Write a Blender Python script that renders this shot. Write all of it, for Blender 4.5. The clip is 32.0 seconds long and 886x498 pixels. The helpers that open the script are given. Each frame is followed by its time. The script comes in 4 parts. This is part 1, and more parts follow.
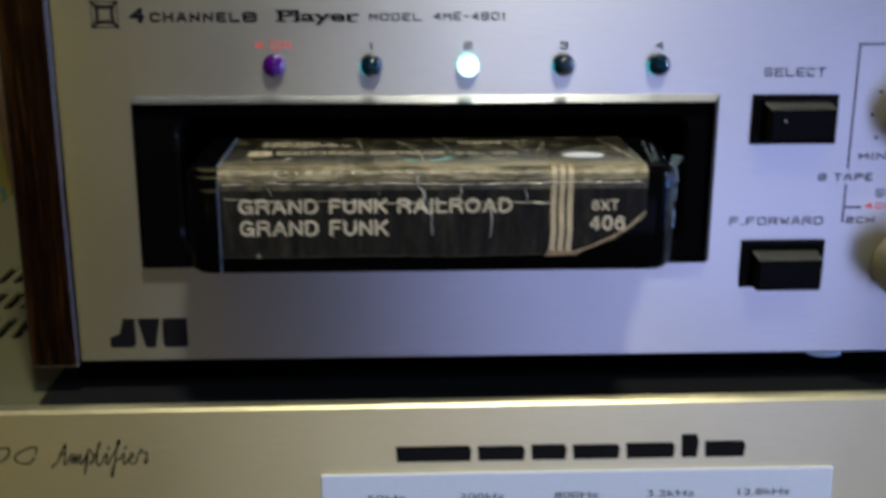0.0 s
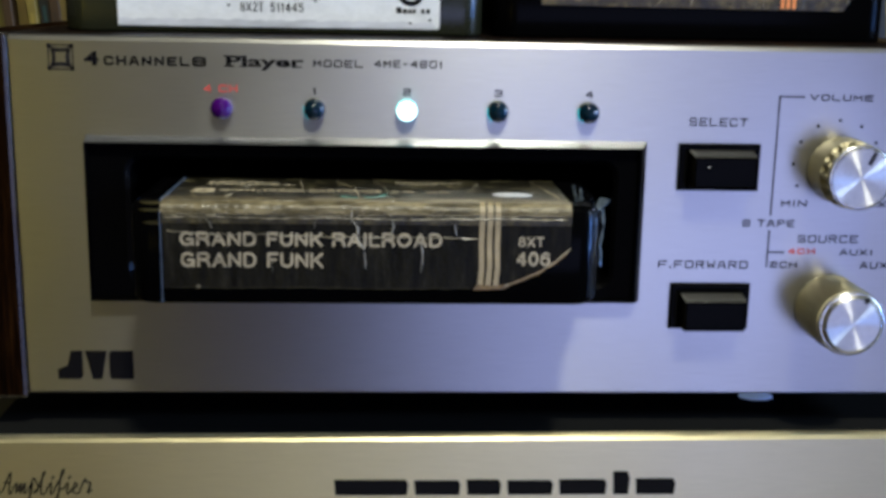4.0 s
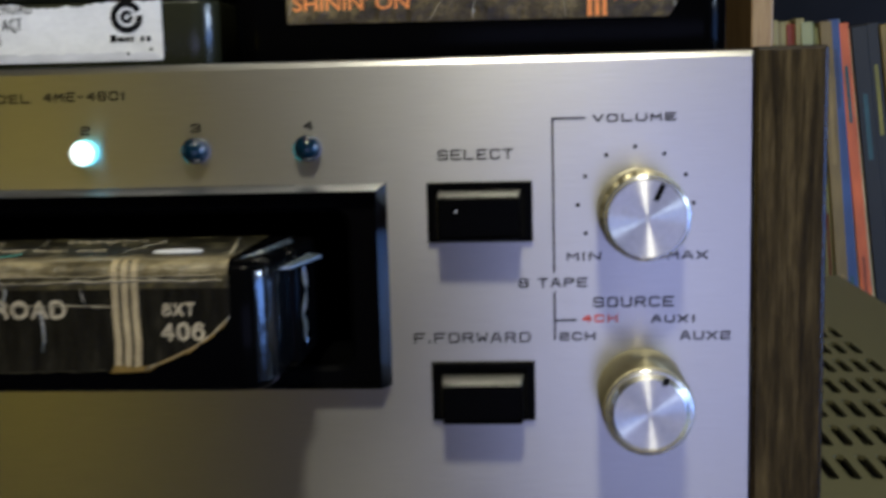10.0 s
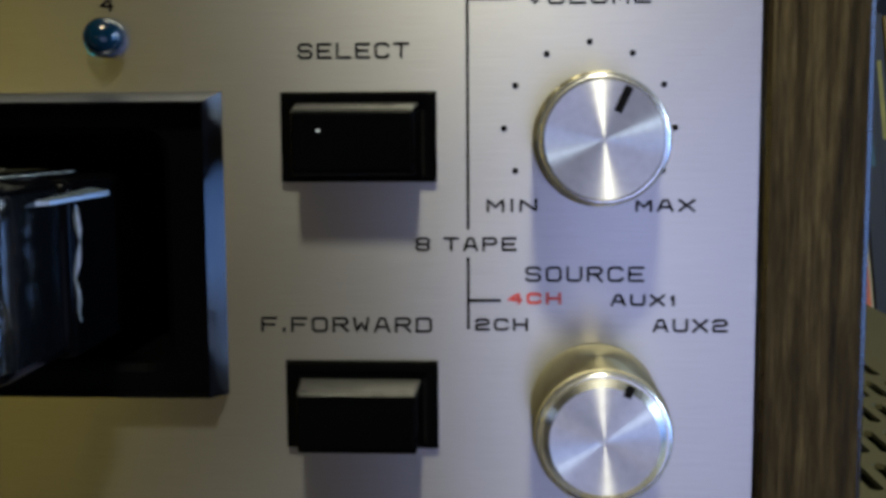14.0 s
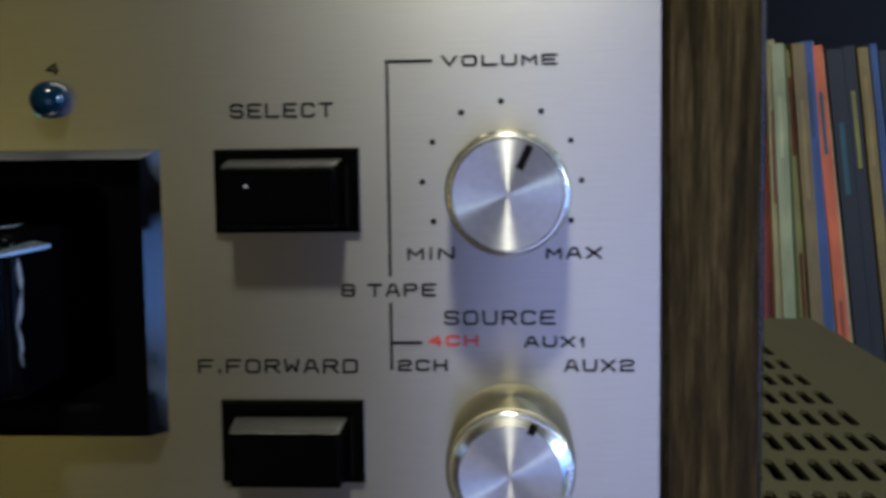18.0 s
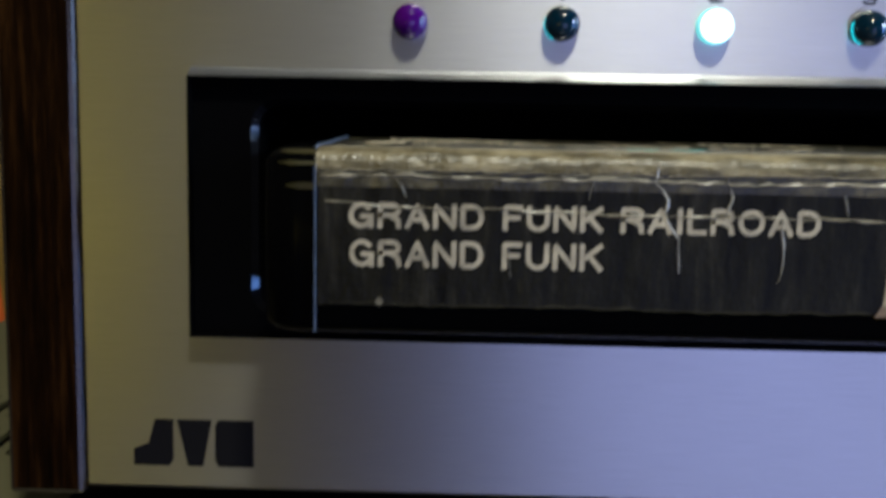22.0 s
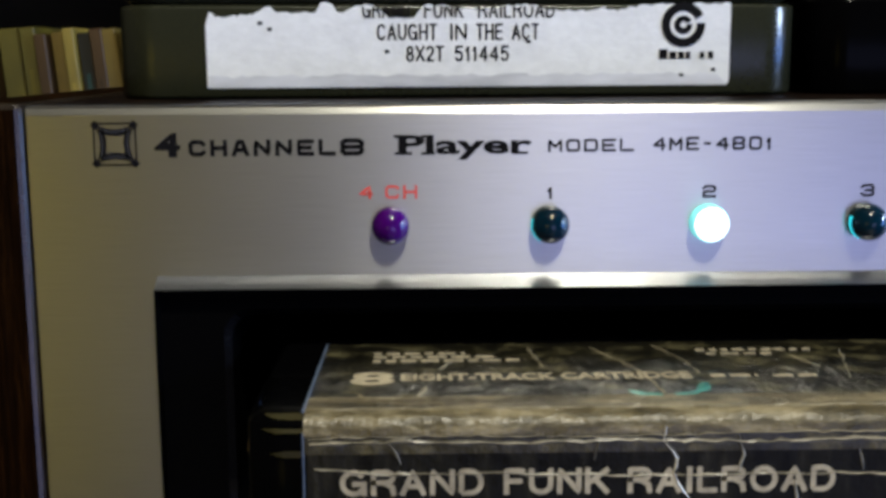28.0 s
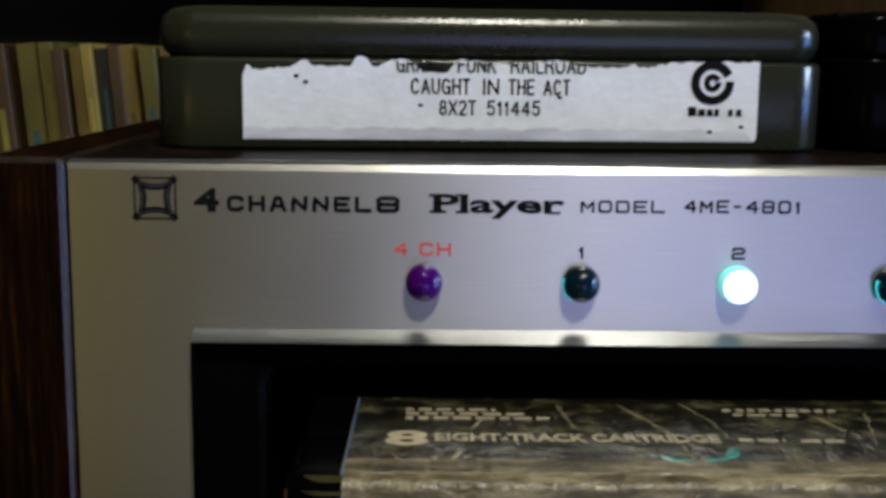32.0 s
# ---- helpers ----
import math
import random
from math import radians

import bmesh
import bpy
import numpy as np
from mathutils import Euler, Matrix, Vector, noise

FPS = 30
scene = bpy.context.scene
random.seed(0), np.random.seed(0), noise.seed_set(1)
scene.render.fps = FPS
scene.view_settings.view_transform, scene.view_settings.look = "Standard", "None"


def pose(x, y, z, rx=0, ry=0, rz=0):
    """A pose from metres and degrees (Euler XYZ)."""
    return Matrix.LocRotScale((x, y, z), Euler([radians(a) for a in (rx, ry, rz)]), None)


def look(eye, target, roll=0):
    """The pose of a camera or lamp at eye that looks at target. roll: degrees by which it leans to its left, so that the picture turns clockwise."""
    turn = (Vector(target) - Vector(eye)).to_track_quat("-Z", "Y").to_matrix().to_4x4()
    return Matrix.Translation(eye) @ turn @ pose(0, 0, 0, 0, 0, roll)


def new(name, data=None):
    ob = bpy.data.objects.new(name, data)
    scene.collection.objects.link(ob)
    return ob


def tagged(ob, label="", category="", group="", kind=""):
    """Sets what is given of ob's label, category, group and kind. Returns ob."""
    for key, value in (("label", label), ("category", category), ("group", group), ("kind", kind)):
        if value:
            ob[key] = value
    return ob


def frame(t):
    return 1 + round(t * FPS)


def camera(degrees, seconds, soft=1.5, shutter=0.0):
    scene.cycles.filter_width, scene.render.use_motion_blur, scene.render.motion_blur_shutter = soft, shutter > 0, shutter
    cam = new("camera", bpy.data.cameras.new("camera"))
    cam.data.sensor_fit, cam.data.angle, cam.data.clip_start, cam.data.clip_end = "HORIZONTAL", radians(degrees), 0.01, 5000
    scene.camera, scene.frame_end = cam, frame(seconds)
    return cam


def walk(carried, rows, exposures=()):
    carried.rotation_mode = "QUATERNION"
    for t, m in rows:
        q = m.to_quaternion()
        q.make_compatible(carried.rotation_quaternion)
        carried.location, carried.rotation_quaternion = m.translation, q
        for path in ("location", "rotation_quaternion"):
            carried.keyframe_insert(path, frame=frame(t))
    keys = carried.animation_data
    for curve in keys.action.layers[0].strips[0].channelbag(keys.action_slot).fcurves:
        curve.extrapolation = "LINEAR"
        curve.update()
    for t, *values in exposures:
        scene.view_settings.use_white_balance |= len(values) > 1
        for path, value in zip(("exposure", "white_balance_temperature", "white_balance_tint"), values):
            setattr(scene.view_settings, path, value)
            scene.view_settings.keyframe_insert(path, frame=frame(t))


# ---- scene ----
cam = camera(42.0, 32.0, soft=3.6, shutter=0.55)
PATH = [
    (0, (0.0792, -0.2699, 1.1087), (0.1211, 0.6889, 0.8276), 0.16),
    (0.5, (0.0643, -0.2713, 1.1096), (0.1253, 0.6937, 0.8544), 1.32),
    (1, (0.0626, -0.2737, 1.1134), (0.1330, 0.6876, 0.8474), 2.10),
    (1.5, (0.0679, -0.2730, 1.1063), (0.1409, 0.6916, 0.8527), 2.24),
    (2, (0.0774, -0.2771, 1.1050), (0.1376, 0.6926, 0.8682), 1.62),
    (2.5, (0.0824, -0.2789, 1.1068), (0.1326, 0.6928, 0.8762), 1.57),
    (3, (0.0863, -0.2774, 1.1020), (0.1407, 0.6955, 0.8770), 1.03),
    (3.5, (0.0904, -0.2807, 1.1024), (0.1441, 0.6939, 0.8851), 1.20),
    (5.5, (0.0921, -0.2857, 1.1063), (0.1303, 0.6869, 0.8770), 0.21),
    (6, (0.1034, -0.2870, 1.1081), (0.1387, 0.6843, 0.8731), 0.10),
    (6.5, (0.1250, -0.2879, 1.1085), (0.1469, 0.6827, 0.8690), -0.18),
    (7, (0.1448, -0.2887, 1.1056), (0.1456, 0.6843, 0.8749), -1.17),
    (7.5, (0.1540, -0.2810, 1.0943), (0.1343, 0.6923, 0.8659), -2.76),
    (8, (0.1746, -0.2753, 1.0771), (0.1400, 0.7005, 0.8609), -3.25),
    (8.5, (0.1808, -0.2735, 1.0826), (0.1392, 0.7052, 0.8813), -2.31),
    (9, (0.1684, -0.2605, 1.0837), (0.1297, 0.7254, 0.9210), -2.43),
    (9.5, (0.1733, -0.2477, 1.0898), (0.0982, 0.7381, 0.9399), -2.21),
    (10, (0.1848, -0.2249, 1.0852), (0.1087, 0.7627, 0.9476), -1.50),
    (10.5, (0.1973, -0.2106, 1.0861), (0.1182, 0.7792, 0.9674), -0.72),
    (11, (0.2086, -0.1985, 1.0821), (0.1321, 0.7917, 0.9653), -0.92),
    (11.5, (0.2035, -0.1866, 1.0656), (0.1219, 0.8044, 0.9601), -0.83),
    (12, (0.2074, -0.1718, 1.0637), (0.1298, 0.8200, 0.9616), -1.10),
    (12.5, (0.2067, -0.1609, 1.0725), (0.1275, 0.8282, 0.9485), -1.43),
    (13, (0.1951, -0.1562, 1.0639), (0.1399, 0.8367, 0.9587), -0.26),
    (13.5, (0.1885, -0.1522, 1.0625), (0.1336, 0.8411, 0.9604), 0.15),
    (14, (0.1951, -0.1523, 1.0632), (0.1352, 0.8397, 0.9525), -0.37),
    (14.5, (0.2003, -0.1537, 1.0611), (0.1319, 0.8389, 0.9603), -0.57),
    (15, (0.2070, -0.1556, 1.0633), (0.1327, 0.8368, 0.9651), -0.52),
    (15.5, (0.2066, -0.1570, 1.0685), (0.1441, 0.8371, 0.9803), -0.07),
    (17.5, (0.2106, -0.1598, 1.0712), (0.1518, 0.8351, 0.9886), -0.29),
    (18, (0.2072, -0.1615, 1.0673), (0.1430, 0.8324, 0.9771), -0.76),
    (18.5, (0.1798, -0.1635, 1.0673), (0.1298, 0.8332, 1.0034), -0.22),
    (19, (0.1431, -0.1629, 1.0658), (0.1415, 0.8352, 1.0042), -0.04),
    (19.5, (0.1273, -0.1644, 1.0669), (0.0608, 0.8278, 0.9614), 0.46),
    (20, (0.1082, -0.1670, 1.0663), (0.0583, 0.8250, 0.9507), 0.35),
    (20.5, (0.0924, -0.1679, 1.0676), (0.0541, 0.8243, 0.9489), 0.93),
    (21, (0.0828, -0.1695, 1.0697), (0.0427, 0.8218, 0.9449), 1.16),
    (21.5, (0.0710, -0.1712, 1.0705), (0.0391, 0.8191, 0.9354), 0.85),
    (22, (0.0625, -0.1744, 1.0642), (0.0324, 0.8159, 0.9288), 0.99),
    (22.5, (0.0596, -0.1765, 1.0570), (0.0319, 0.8131, 0.9160), 0.68),
    (23, (0.0568, -0.1756, 1.0590), (0.0436, 0.8130, 0.9085), 0.29),
    (23.5, (0.0576, -0.1773, 1.0625), (0.0537, 0.8120, 0.9169), 0.19),
    (24, (0.0555, -0.1755, 1.0761), (0.0602, 0.8133, 0.9266), -0.07),
    (24.5, (0.0509, -0.1750, 1.0810), (0.0571, 0.8138, 0.9313), 0.21),
    (25, (0.0492, -0.1730, 1.0872), (0.0713, 0.8156, 0.9379), -0.27),
    (25.5, (0.0424, -0.1638, 1.0847), (0.0683, 0.8250, 0.9376), -0.22),
    (27.5, (0.0523, -0.1601, 1.0937), (0.0724, 0.8276, 0.9386), -0.06),
    (28, (0.0565, -0.1609, 1.0975), (0.0728, 0.8254, 0.9338), -0.33),
    (28.5, (0.0553, -0.1611, 1.0990), (0.0792, 0.8262, 0.9421), -0.50),
    (29, (0.0486, -0.1580, 1.1025), (0.0788, 0.8280, 0.9385), -0.12),
    (29.5, (0.0400, -0.1573, 1.1046), (0.0795, 0.8293, 0.9469), 0.49),
    (30, (0.0439, -0.1578, 1.1013), (0.0814, 0.8295, 0.9464), 0.48),
    (30.5, (0.0500, -0.1598, 1.1062), (0.0737, 0.8251, 0.9343), 0.43),
    (31, (0.0502, -0.1611, 1.1053), (0.0743, 0.8251, 0.9417), 0.44),
    (31.5, (0.0468, -0.1609, 1.1070), (0.0819, 0.8232, 0.9329), 0.55),
    (32, (0.0521, -0.1622, 1.1054), (0.0665, 0.8247, 0.9448), 0.64),
]
walk(cam, [(t, look(eye, target, roll)) for t, eye, target, roll in PATH],
     [(0, 0.06, 6450, 8), (1, -0.01, 6400, 8), (2, -0.03, 6400, 8), (3, 0.02, 6400, 8), (6, 0.03, 6350, 7), (7, -0.03, 6350, 7), (8, -0.3, 6300, 7), (9, -0.3, 6500, 10), (10, -0.2, 6800, 9), (12, -0.12, 6600, 9), (13, -0.2, 6650, 8), (14, -0.12, 7050, 5), (15, 0.03, 7000, 5),
      (18, -0.38, 6550, 7), (19, -0.58, 7700, 9), (20, 0.08, 6450, 10), (21, 0.12, 6450, 10), (23, 0.0, 6200, 7), (24, 0.12, 6500, 10), (28, 0.02, 6550, 11), (29, -0.17, 6500, 11), (30, -0.27, 6500, 11), (32, -0.3, 6500, 11)])

# ---------------------------------------------------------------- world and light
world = bpy.data.worlds.new("room_dark")
scene.world = world
world.use_nodes = True
world.node_tree.nodes["Background"].inputs[0].default_value = (0.05, 0.05, 0.06, 1)
world.node_tree.nodes["Background"].inputs[1].default_value = 0.05


def lamp(name, kind, where, target, watts, colour, size=0.1, size_y=None):
    data = bpy.data.lights.new(name, kind)
    data.energy, data.color = watts, colour
    if kind == "AREA":
        data.shape, data.size, data.size_y = "RECTANGLE", size, size_y or size
    else:
        data.shadow_soft_size = size
    ob = new(name, data)
    ob.matrix_basis = look(where, target)
    return ob


BASE = 1.0          # height of the lower edge of the player's face plate
lamp("pendant_bulb", "POINT", (0.20, -0.57, 1.85), (0.13, 0, 1), 38, (1.0, 0.98, 0.82), 0.05)
# unseen warm source added to yellow the left of the plate
lamp("warm_left_light", "POINT", (-0.75, -1.85, 0.95), (0, 0, 1), 2.4, (1.0, 0.79, 0.10), 0.22)
# unseen bluish source low in front, added for the blue in the face plate
lamp("low_blue_light", "AREA", (0.72, -2.17, 0.62), (0.25, 0, 0.95), 9.3, (0.45, 0.51, 1.0), 1.14, 1.05)
lamp("side_window_upper_pane", "AREA", (1.78, -0.52, 1.50), (0.2, 0, 1.06), 24, (0.55, 0.72, 1.0), 0.24, 0.17)
lamp("side_window_lower_pane", "AREA", (1.78, -0.50, 0.98), (0.1, 0, 1.05), 17, (0.17, 0.37, 1.0), 0.6, 0.6)

# ---------------------------------------------------------------- materials


class Nodes:
    """Short hand for building one node material."""

    def __init__(self, name):
        self.m = bpy.data.materials.new(name)
        self.m.use_nodes = True
        self.t = self.m.node_tree
        self.b = self.t.nodes["Principled BSDF"]

    def add(self, kind, **props):
        n = self.t.nodes.new(kind)
        for k, v in props.items():
            n.inputs[k.replace("_", " ")].default_value = v
        return n

    def link(self, a, b):
        self.t.links.new(a, b)

    def coords(self, stretch=(1, 1, 1)):
        c = self.add("ShaderNodeTexCoord")
        mp = self.add("ShaderNodeMapping")
        mp.inputs["Scale"].default_value = stretch
        self.link(c.outputs["Object"], mp.inputs["Vector"])
        return mp.outputs["Vector"]

    def noise(self, scale, stretch=(1, 1, 1), detail=4.0, rough=0.55):
        n = self.add("ShaderNodeTexNoise")
        n.inputs["Scale"].default_value = scale
        n.inputs["Detail"].default_value = detail
        n.inputs["Roughness"].default_value = rough
        self.link(self.coords(stretch), n.inputs["Vector"])
        return n.outputs["Fac"]

    def ramp(self, fac, stops):
        r = self.add("ShaderNodeValToRGB")
        e = r.color_ramp.elements
        e[0].position, e[0].color = stops[0][0], (*stops[0][1], 1)
        e[1].position, e[1].color = stops[-1][0], (*stops[-1][1], 1)
        for p, c in stops[1:-1]:
            x = e.new(p)
            x.color = (*c, 1)
        self.link(fac, r.inputs["Fac"])
        return r.outputs["Color"]

    def bump(self, fac, strength, distance):
        n = self.add("ShaderNodeBump")
        n.inputs["Strength"].default_value = strength
        n.inputs["Distance"].default_value = distance
        self.link(fac, n.inputs["Height"])
        self.link(n.outputs["Normal"], self.b.inputs["Normal"])


def vary(colour, k):
    return tuple(min(1.0, max(0.0, c * k)) for c in colour)


def plain(name, colour, rough=0.5, metal=0.0, grain=600, spread=0.12, stretch=(1, 1, 1), bump=0.0, coat=0.0, big=30, spec=0.5):
    n = Nodes(name)
    fine, wide = n.noise(grain, stretch), n.noise(big, detail=2.0)
    mix = n.add("ShaderNodeMath")
    mix.operation = "ADD"
    half = n.add("ShaderNodeMath")
    half.operation = "MULTIPLY"
    half.inputs[1].default_value = 0.5
    n.link(fine, mix.inputs[0])
    n.link(wide, mix.inputs[1])
    n.link(mix.outputs[0], half.inputs[0])
    n.link(n.ramp(half.outputs[0], [(0.3, vary(colour, 1 - spread)), (0.7, vary(colour, 1 + spread))]), n.b.inputs["Base Color"])
    n.b.inputs["Roughness"].default_value = rough
    n.b.inputs["Metallic"].default_value = metal
    n.b.inputs["Specular IOR Level"].default_value = spec
    if coat:
        n.b.inputs["Coat Weight"].default_value = coat
        n.b.inputs["Coat Roughness"].default_value = 0.08
    if bump:
        n.bump(fine, bump, 0.0004)
    return n.m


def brushed(name, colour, rough, metal, streak=(8, 60, 900), strength=0.12, along=0.75):
    n = Nodes(name)
    f = n.noise(14, streak, 6.0, 0.6)
    wide = n.noise(9, detail=3.0)
    n.link(n.ramp(f, [(0.25, vary(colour, 0.88)), (0.75, vary(colour, 1.09))]), n.b.inputs["Base Color"])
    r = n.add("ShaderNodeMapRange")
    r.inputs["From Min"].default_value, r.inputs["From Max"].default_value = 0.3, 0.7
    r.inputs["To Min"].default_value, r.inputs["To Max"].default_value = rough - 0.04, rough + 0.05
    n.link(wide, r.inputs["Value"])
    n.link(r.outputs["Result"], n.b.inputs["Roughness"])
    n.b.inputs["Metallic"].default_value = metal
    n.b.inputs["Anisotropic"].default_value = along
    n.b.inputs["Anisotropic Rotation"].default_value = 0.25
    tan = n.add("ShaderNodeTangent")
    tan.direction_type, tan.axis = "RADIAL", "Z"
    n.link(tan.outputs["Tangent"], n.b.inputs["Tangent"])
    n.bump(f, strength, 0.0002)
    return n.m


def walnut(name, dark, mid, light, spec=0.4):
    n = Nodes(name)
    broad = n.noise(110, (1, 0.6, 0.06), 5.0, 0.75)
    grain = n.noise(900, (1, 0.6, 0.06), 8.0, 0.8)
    pores = n.noise(1800, (1, 1, 0.07), 4.0)
    mx = n.add("ShaderNodeMath")
    mx.operation = "MULTIPLY_ADD"
    mx.inputs[1].default_value = 0.5
    n.link(broad, mx.inputs[0])
    sc = n.add("ShaderNodeMath")
    sc.operation = "MULTIPLY"
    sc.inputs[1].default_value = 0.55
    n.link(grain, sc.inputs[0])
    n.link(sc.outputs[0], mx.inputs[2])
    n.link(n.ramp(mx.outputs[0], [(0.42, dark), (0.53, mid), (0.64, light)]), n.b.inputs["Base Color"])
    n.b.inputs["Roughness"].default_value = 0.42
    n.b.inputs["Specular IOR Level"].default_value = spec
    n.bump(pores, 0.35, 0.0004)
    return n.m


def spun(name, colour):
    """Turned aluminium: fine rings, with the fan-shaped glint that they give."""
    n = Nodes(name)
    n.link(n.ramp(n.noise(900), [(0.3, vary(colour, 0.92)), (0.7, vary(colour, 1.05))]), n.b.inputs["Base Color"])
    n.b.inputs["Metallic"].default_value = 0.88
    n.b.inputs["Roughness"].default_value = 0.36
    n.b.inputs["Anisotropic"].default_value = 0.97
    n.b.inputs["Anisotropic Rotation"].default_value = 0.25
    tan = n.add("ShaderNodeTangent")
    tan.direction_type, tan.axis = "RADIAL", "Y"
    n.link(tan.outputs["Tangent"], n.b.inputs["Tangent"])
    return n.m


def film_bump(n, fine, folds, strength, depth):
    add = n.add("ShaderNodeMath")
    add.operation = "MULTIPLY_ADD"
    add.inputs[1].default_value = 0.2
    n.link(fine, add.inputs[0])
    n.link(folds, add.inputs[2])
    bump = n.add("ShaderNodeBump")
    bump.inputs["Strength"].default_value, bump.inputs["Distance"].default_value = strength, depth
    n.link(add.outputs[0], bump.inputs["Height"])
    n.link(bump.outputs["Normal"], n.b.inputs["Normal"])
    n.link(bump.outputs["Normal"], n.b.inputs["Coat Normal"])


def wrapped(name, stops, rough, coat, grain=130, stretch=(1, 1, 1), relief=0.7, spec=0.4):
    """Print under worn, creased shrink film: scuffs along one direction over a mottled ground."""
    n = Nodes(name)
    fine = n.noise(900, (0.7, 1, 1), 3.0, 0.6)
    folds = n.noise(150, (1, 0.8, 0.7), 5.0, 0.6)
    worn = n.noise(grain, stretch, 7.0, 0.72)
    n.link(n.ramp(worn, stops), n.b.inputs["Base Color"])
    n.b.inputs["Roughness"].default_value = rough
    n.b.inputs["Specular IOR Level"].default_value = spec
    n.b.inputs["Coat Weight"].default_value = coat
    n.b.inputs["Coat Roughness"].default_value = 0.16
    film_bump(n, fine, folds, relief, 0.0016)
    return n.m


def glowing(name, colour, strength):
    n = Nodes(name)
    n.b.inputs["Base Color"].default_value = (*colour, 1)
    n.b.inputs["Emission Color"].default_value = (*colour, 1)
    n.b.inputs["Emission Strength"].default_value = strength
    return n.m


def gem(name, colour, rough=0.08):
    n = Nodes(name)
    n.link(n.ramp(n.noise(300), [(0.3, vary(colour, 0.8)), (0.7, vary(colour, 1.2))]), n.b.inputs["Base Color"])
    n.b.inputs["Roughness"].default_value = rough
    n.b.inputs["Specular IOR Level"].default_value = 0.35
    return n.m


ALU = brushed("brushed_aluminium", (0.50, 0.50, 0.495), 0.35, 1.0, strength=0.05, along=0.82)
ALU_EDGE = brushed("polished_aluminium_edge", (0.275, 0.28, 0.295), 0.3, 0.95, strength=0.03)
ALU_CHAMFER = plain("turned_chamfer", (0.80, 0.80, 0.80), 0.24, 1.0, spread=0.06, grain=900)
ALU_LIP = brushed("polished_lip", (0.85, 0.85, 0.84), 0.24, 0.9, strength=0.02)
ALU_GOLD = brushed("champagne_aluminium", (0.68, 0.61, 0.38), 0.38, 0.95)
ALU_SPUN = spun("spun_aluminium", (0.66, 0.655, 0.64))
ALU_KNOB = brushed("knob_side_aluminium", (0.40, 0.36, 0.24), 0.52, 0.85, (60, 8, 60), 0.08)
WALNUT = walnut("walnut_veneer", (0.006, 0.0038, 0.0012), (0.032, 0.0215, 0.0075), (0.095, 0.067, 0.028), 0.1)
# left panel's red walnut, darkened in colour for the weak light there
WALNUT_DIM = walnut("dimmed_red_walnut", (0.0010, 0.0004, 0.0001), (0.0062, 0.0023, 0.0005), (0.027, 0.0105, 0.0026), 0.02)
# shadow beside the tapes is put into this near-black walnut
WALNUT_TOP = walnut("shaded_walnut_top", (0.002, 0.001, 0.0005), (0.006, 0.003, 0.002), (0.016, 0.010, 0.006), 0.06)
PINE = walnut("light_oak", (0.20, 0.11, 0.045), (0.32, 0.20, 0.09), (0.42, 0.28, 0.14))
BLACK = plain("black_plastic", (0.0012, 0.0012, 0.0014), 0.45, bump=0.1, spec=0.015)
BLACK_GLOSS = plain("glossy_black_plastic", (0.0012, 0.0012, 0.0012), 0.22, spec=0.03)
# greyer key top: rubbing, plus light on its upward slope put in
KEY_TOP = plain("rubbed_and_lit_key_top", (0.030, 0.0285, 0.025), 0.32, spread=0.75, grain=900, bump=0.2)
VARNISH = plain("varnished_edge", (0.02, 0.014, 0.009), 0.2, spread=0.6, spec=0.45)
SLOPE = plain("polished_black_slope", (0.003, 0.003, 0.004), 0.14, spec=0.4)
BLACK_DEEP = plain("unlit_black_metal", (0.002, 0.002, 0.002), 0.7, spec=0.1)
SHELL = plain("cartridge_shell_black", (0.001, 0.001, 0.0012), 0.17, bump=0.05, spec=0.03)
SHELL_GREY = plain("cartridge_shell_grey", (0.014, 0.0148, 0.0078), 0.22, bump=0.12, grain=1500, spread=0.25, spec=0.4)
INK = plain("black_ink", (0.006, 0.0055, 0.006), 0.6, spec=0.05)
INK_GREY = plain("worn_black_ink", (0.035, 0.034, 0.036), 0.5, spec=0.2)
LABEL_GREY = plain("rubbed_grey_paper", (0.50, 0.50, 0.53), 0.6, spread=0.3, grain=500, stretch=(0.25, 1, 1), bump=0.15)
INK_RED = plain("red_ink", (0.62, 0.07, 0.05), 0.5)
RUBBER = plain("black_rubber", (0.006, 0.006, 0.006), 0.8, spec=0.1)
AMP_GREY = plain("painted_steel_grey", (0.082, 0.077, 0.041), 0.5, bump=0.15, grain=1800, spread=0.08, spec=0.3)
EQ_PLATE = plain("pale_blue_enamel", (0.42, 0.45, 0.54), 0.4, spread=0.04)
BRASS = plain("brass_slot_edge", (0.45, 0.37, 0.14), 0.35, 0.7)
LABEL_BLACK = wrapped("black_label_under_film", [(0.36, (0.0025, 0.0021, 0.0014)), (0.54, (0.0095, 0.0083, 0.0053)), (0.72, (0.030, 0.026, 0.017))], 0.42, 0.0, 420, (1, 1, 0.16), 0.3, 0.1)
# pale stops add lamplight on the creased film and fold to the scuffs
LABEL_TOP = wrapped("worn_and_lit_label_top", [(0.42, (0.0035, 0.003, 0.0012)), (0.52, (0.0125, 0.0105, 0.0043)), (0.63, (0.09, 0.078, 0.038))], 0.38, 0.5, 260, (0.6, 1, 1), 0.8)
LABEL_FOLD = wrapped("scuffed_and_lit_label_fold", [(0.36, (0.022, 0.017, 0.007)), (0.49, (0.085, 0.066, 0.031)), (0.62, (0.24, 0.195, 0.11))], 0.42, 0.1, 300, (0.3, 1, 1.2), 0.6)
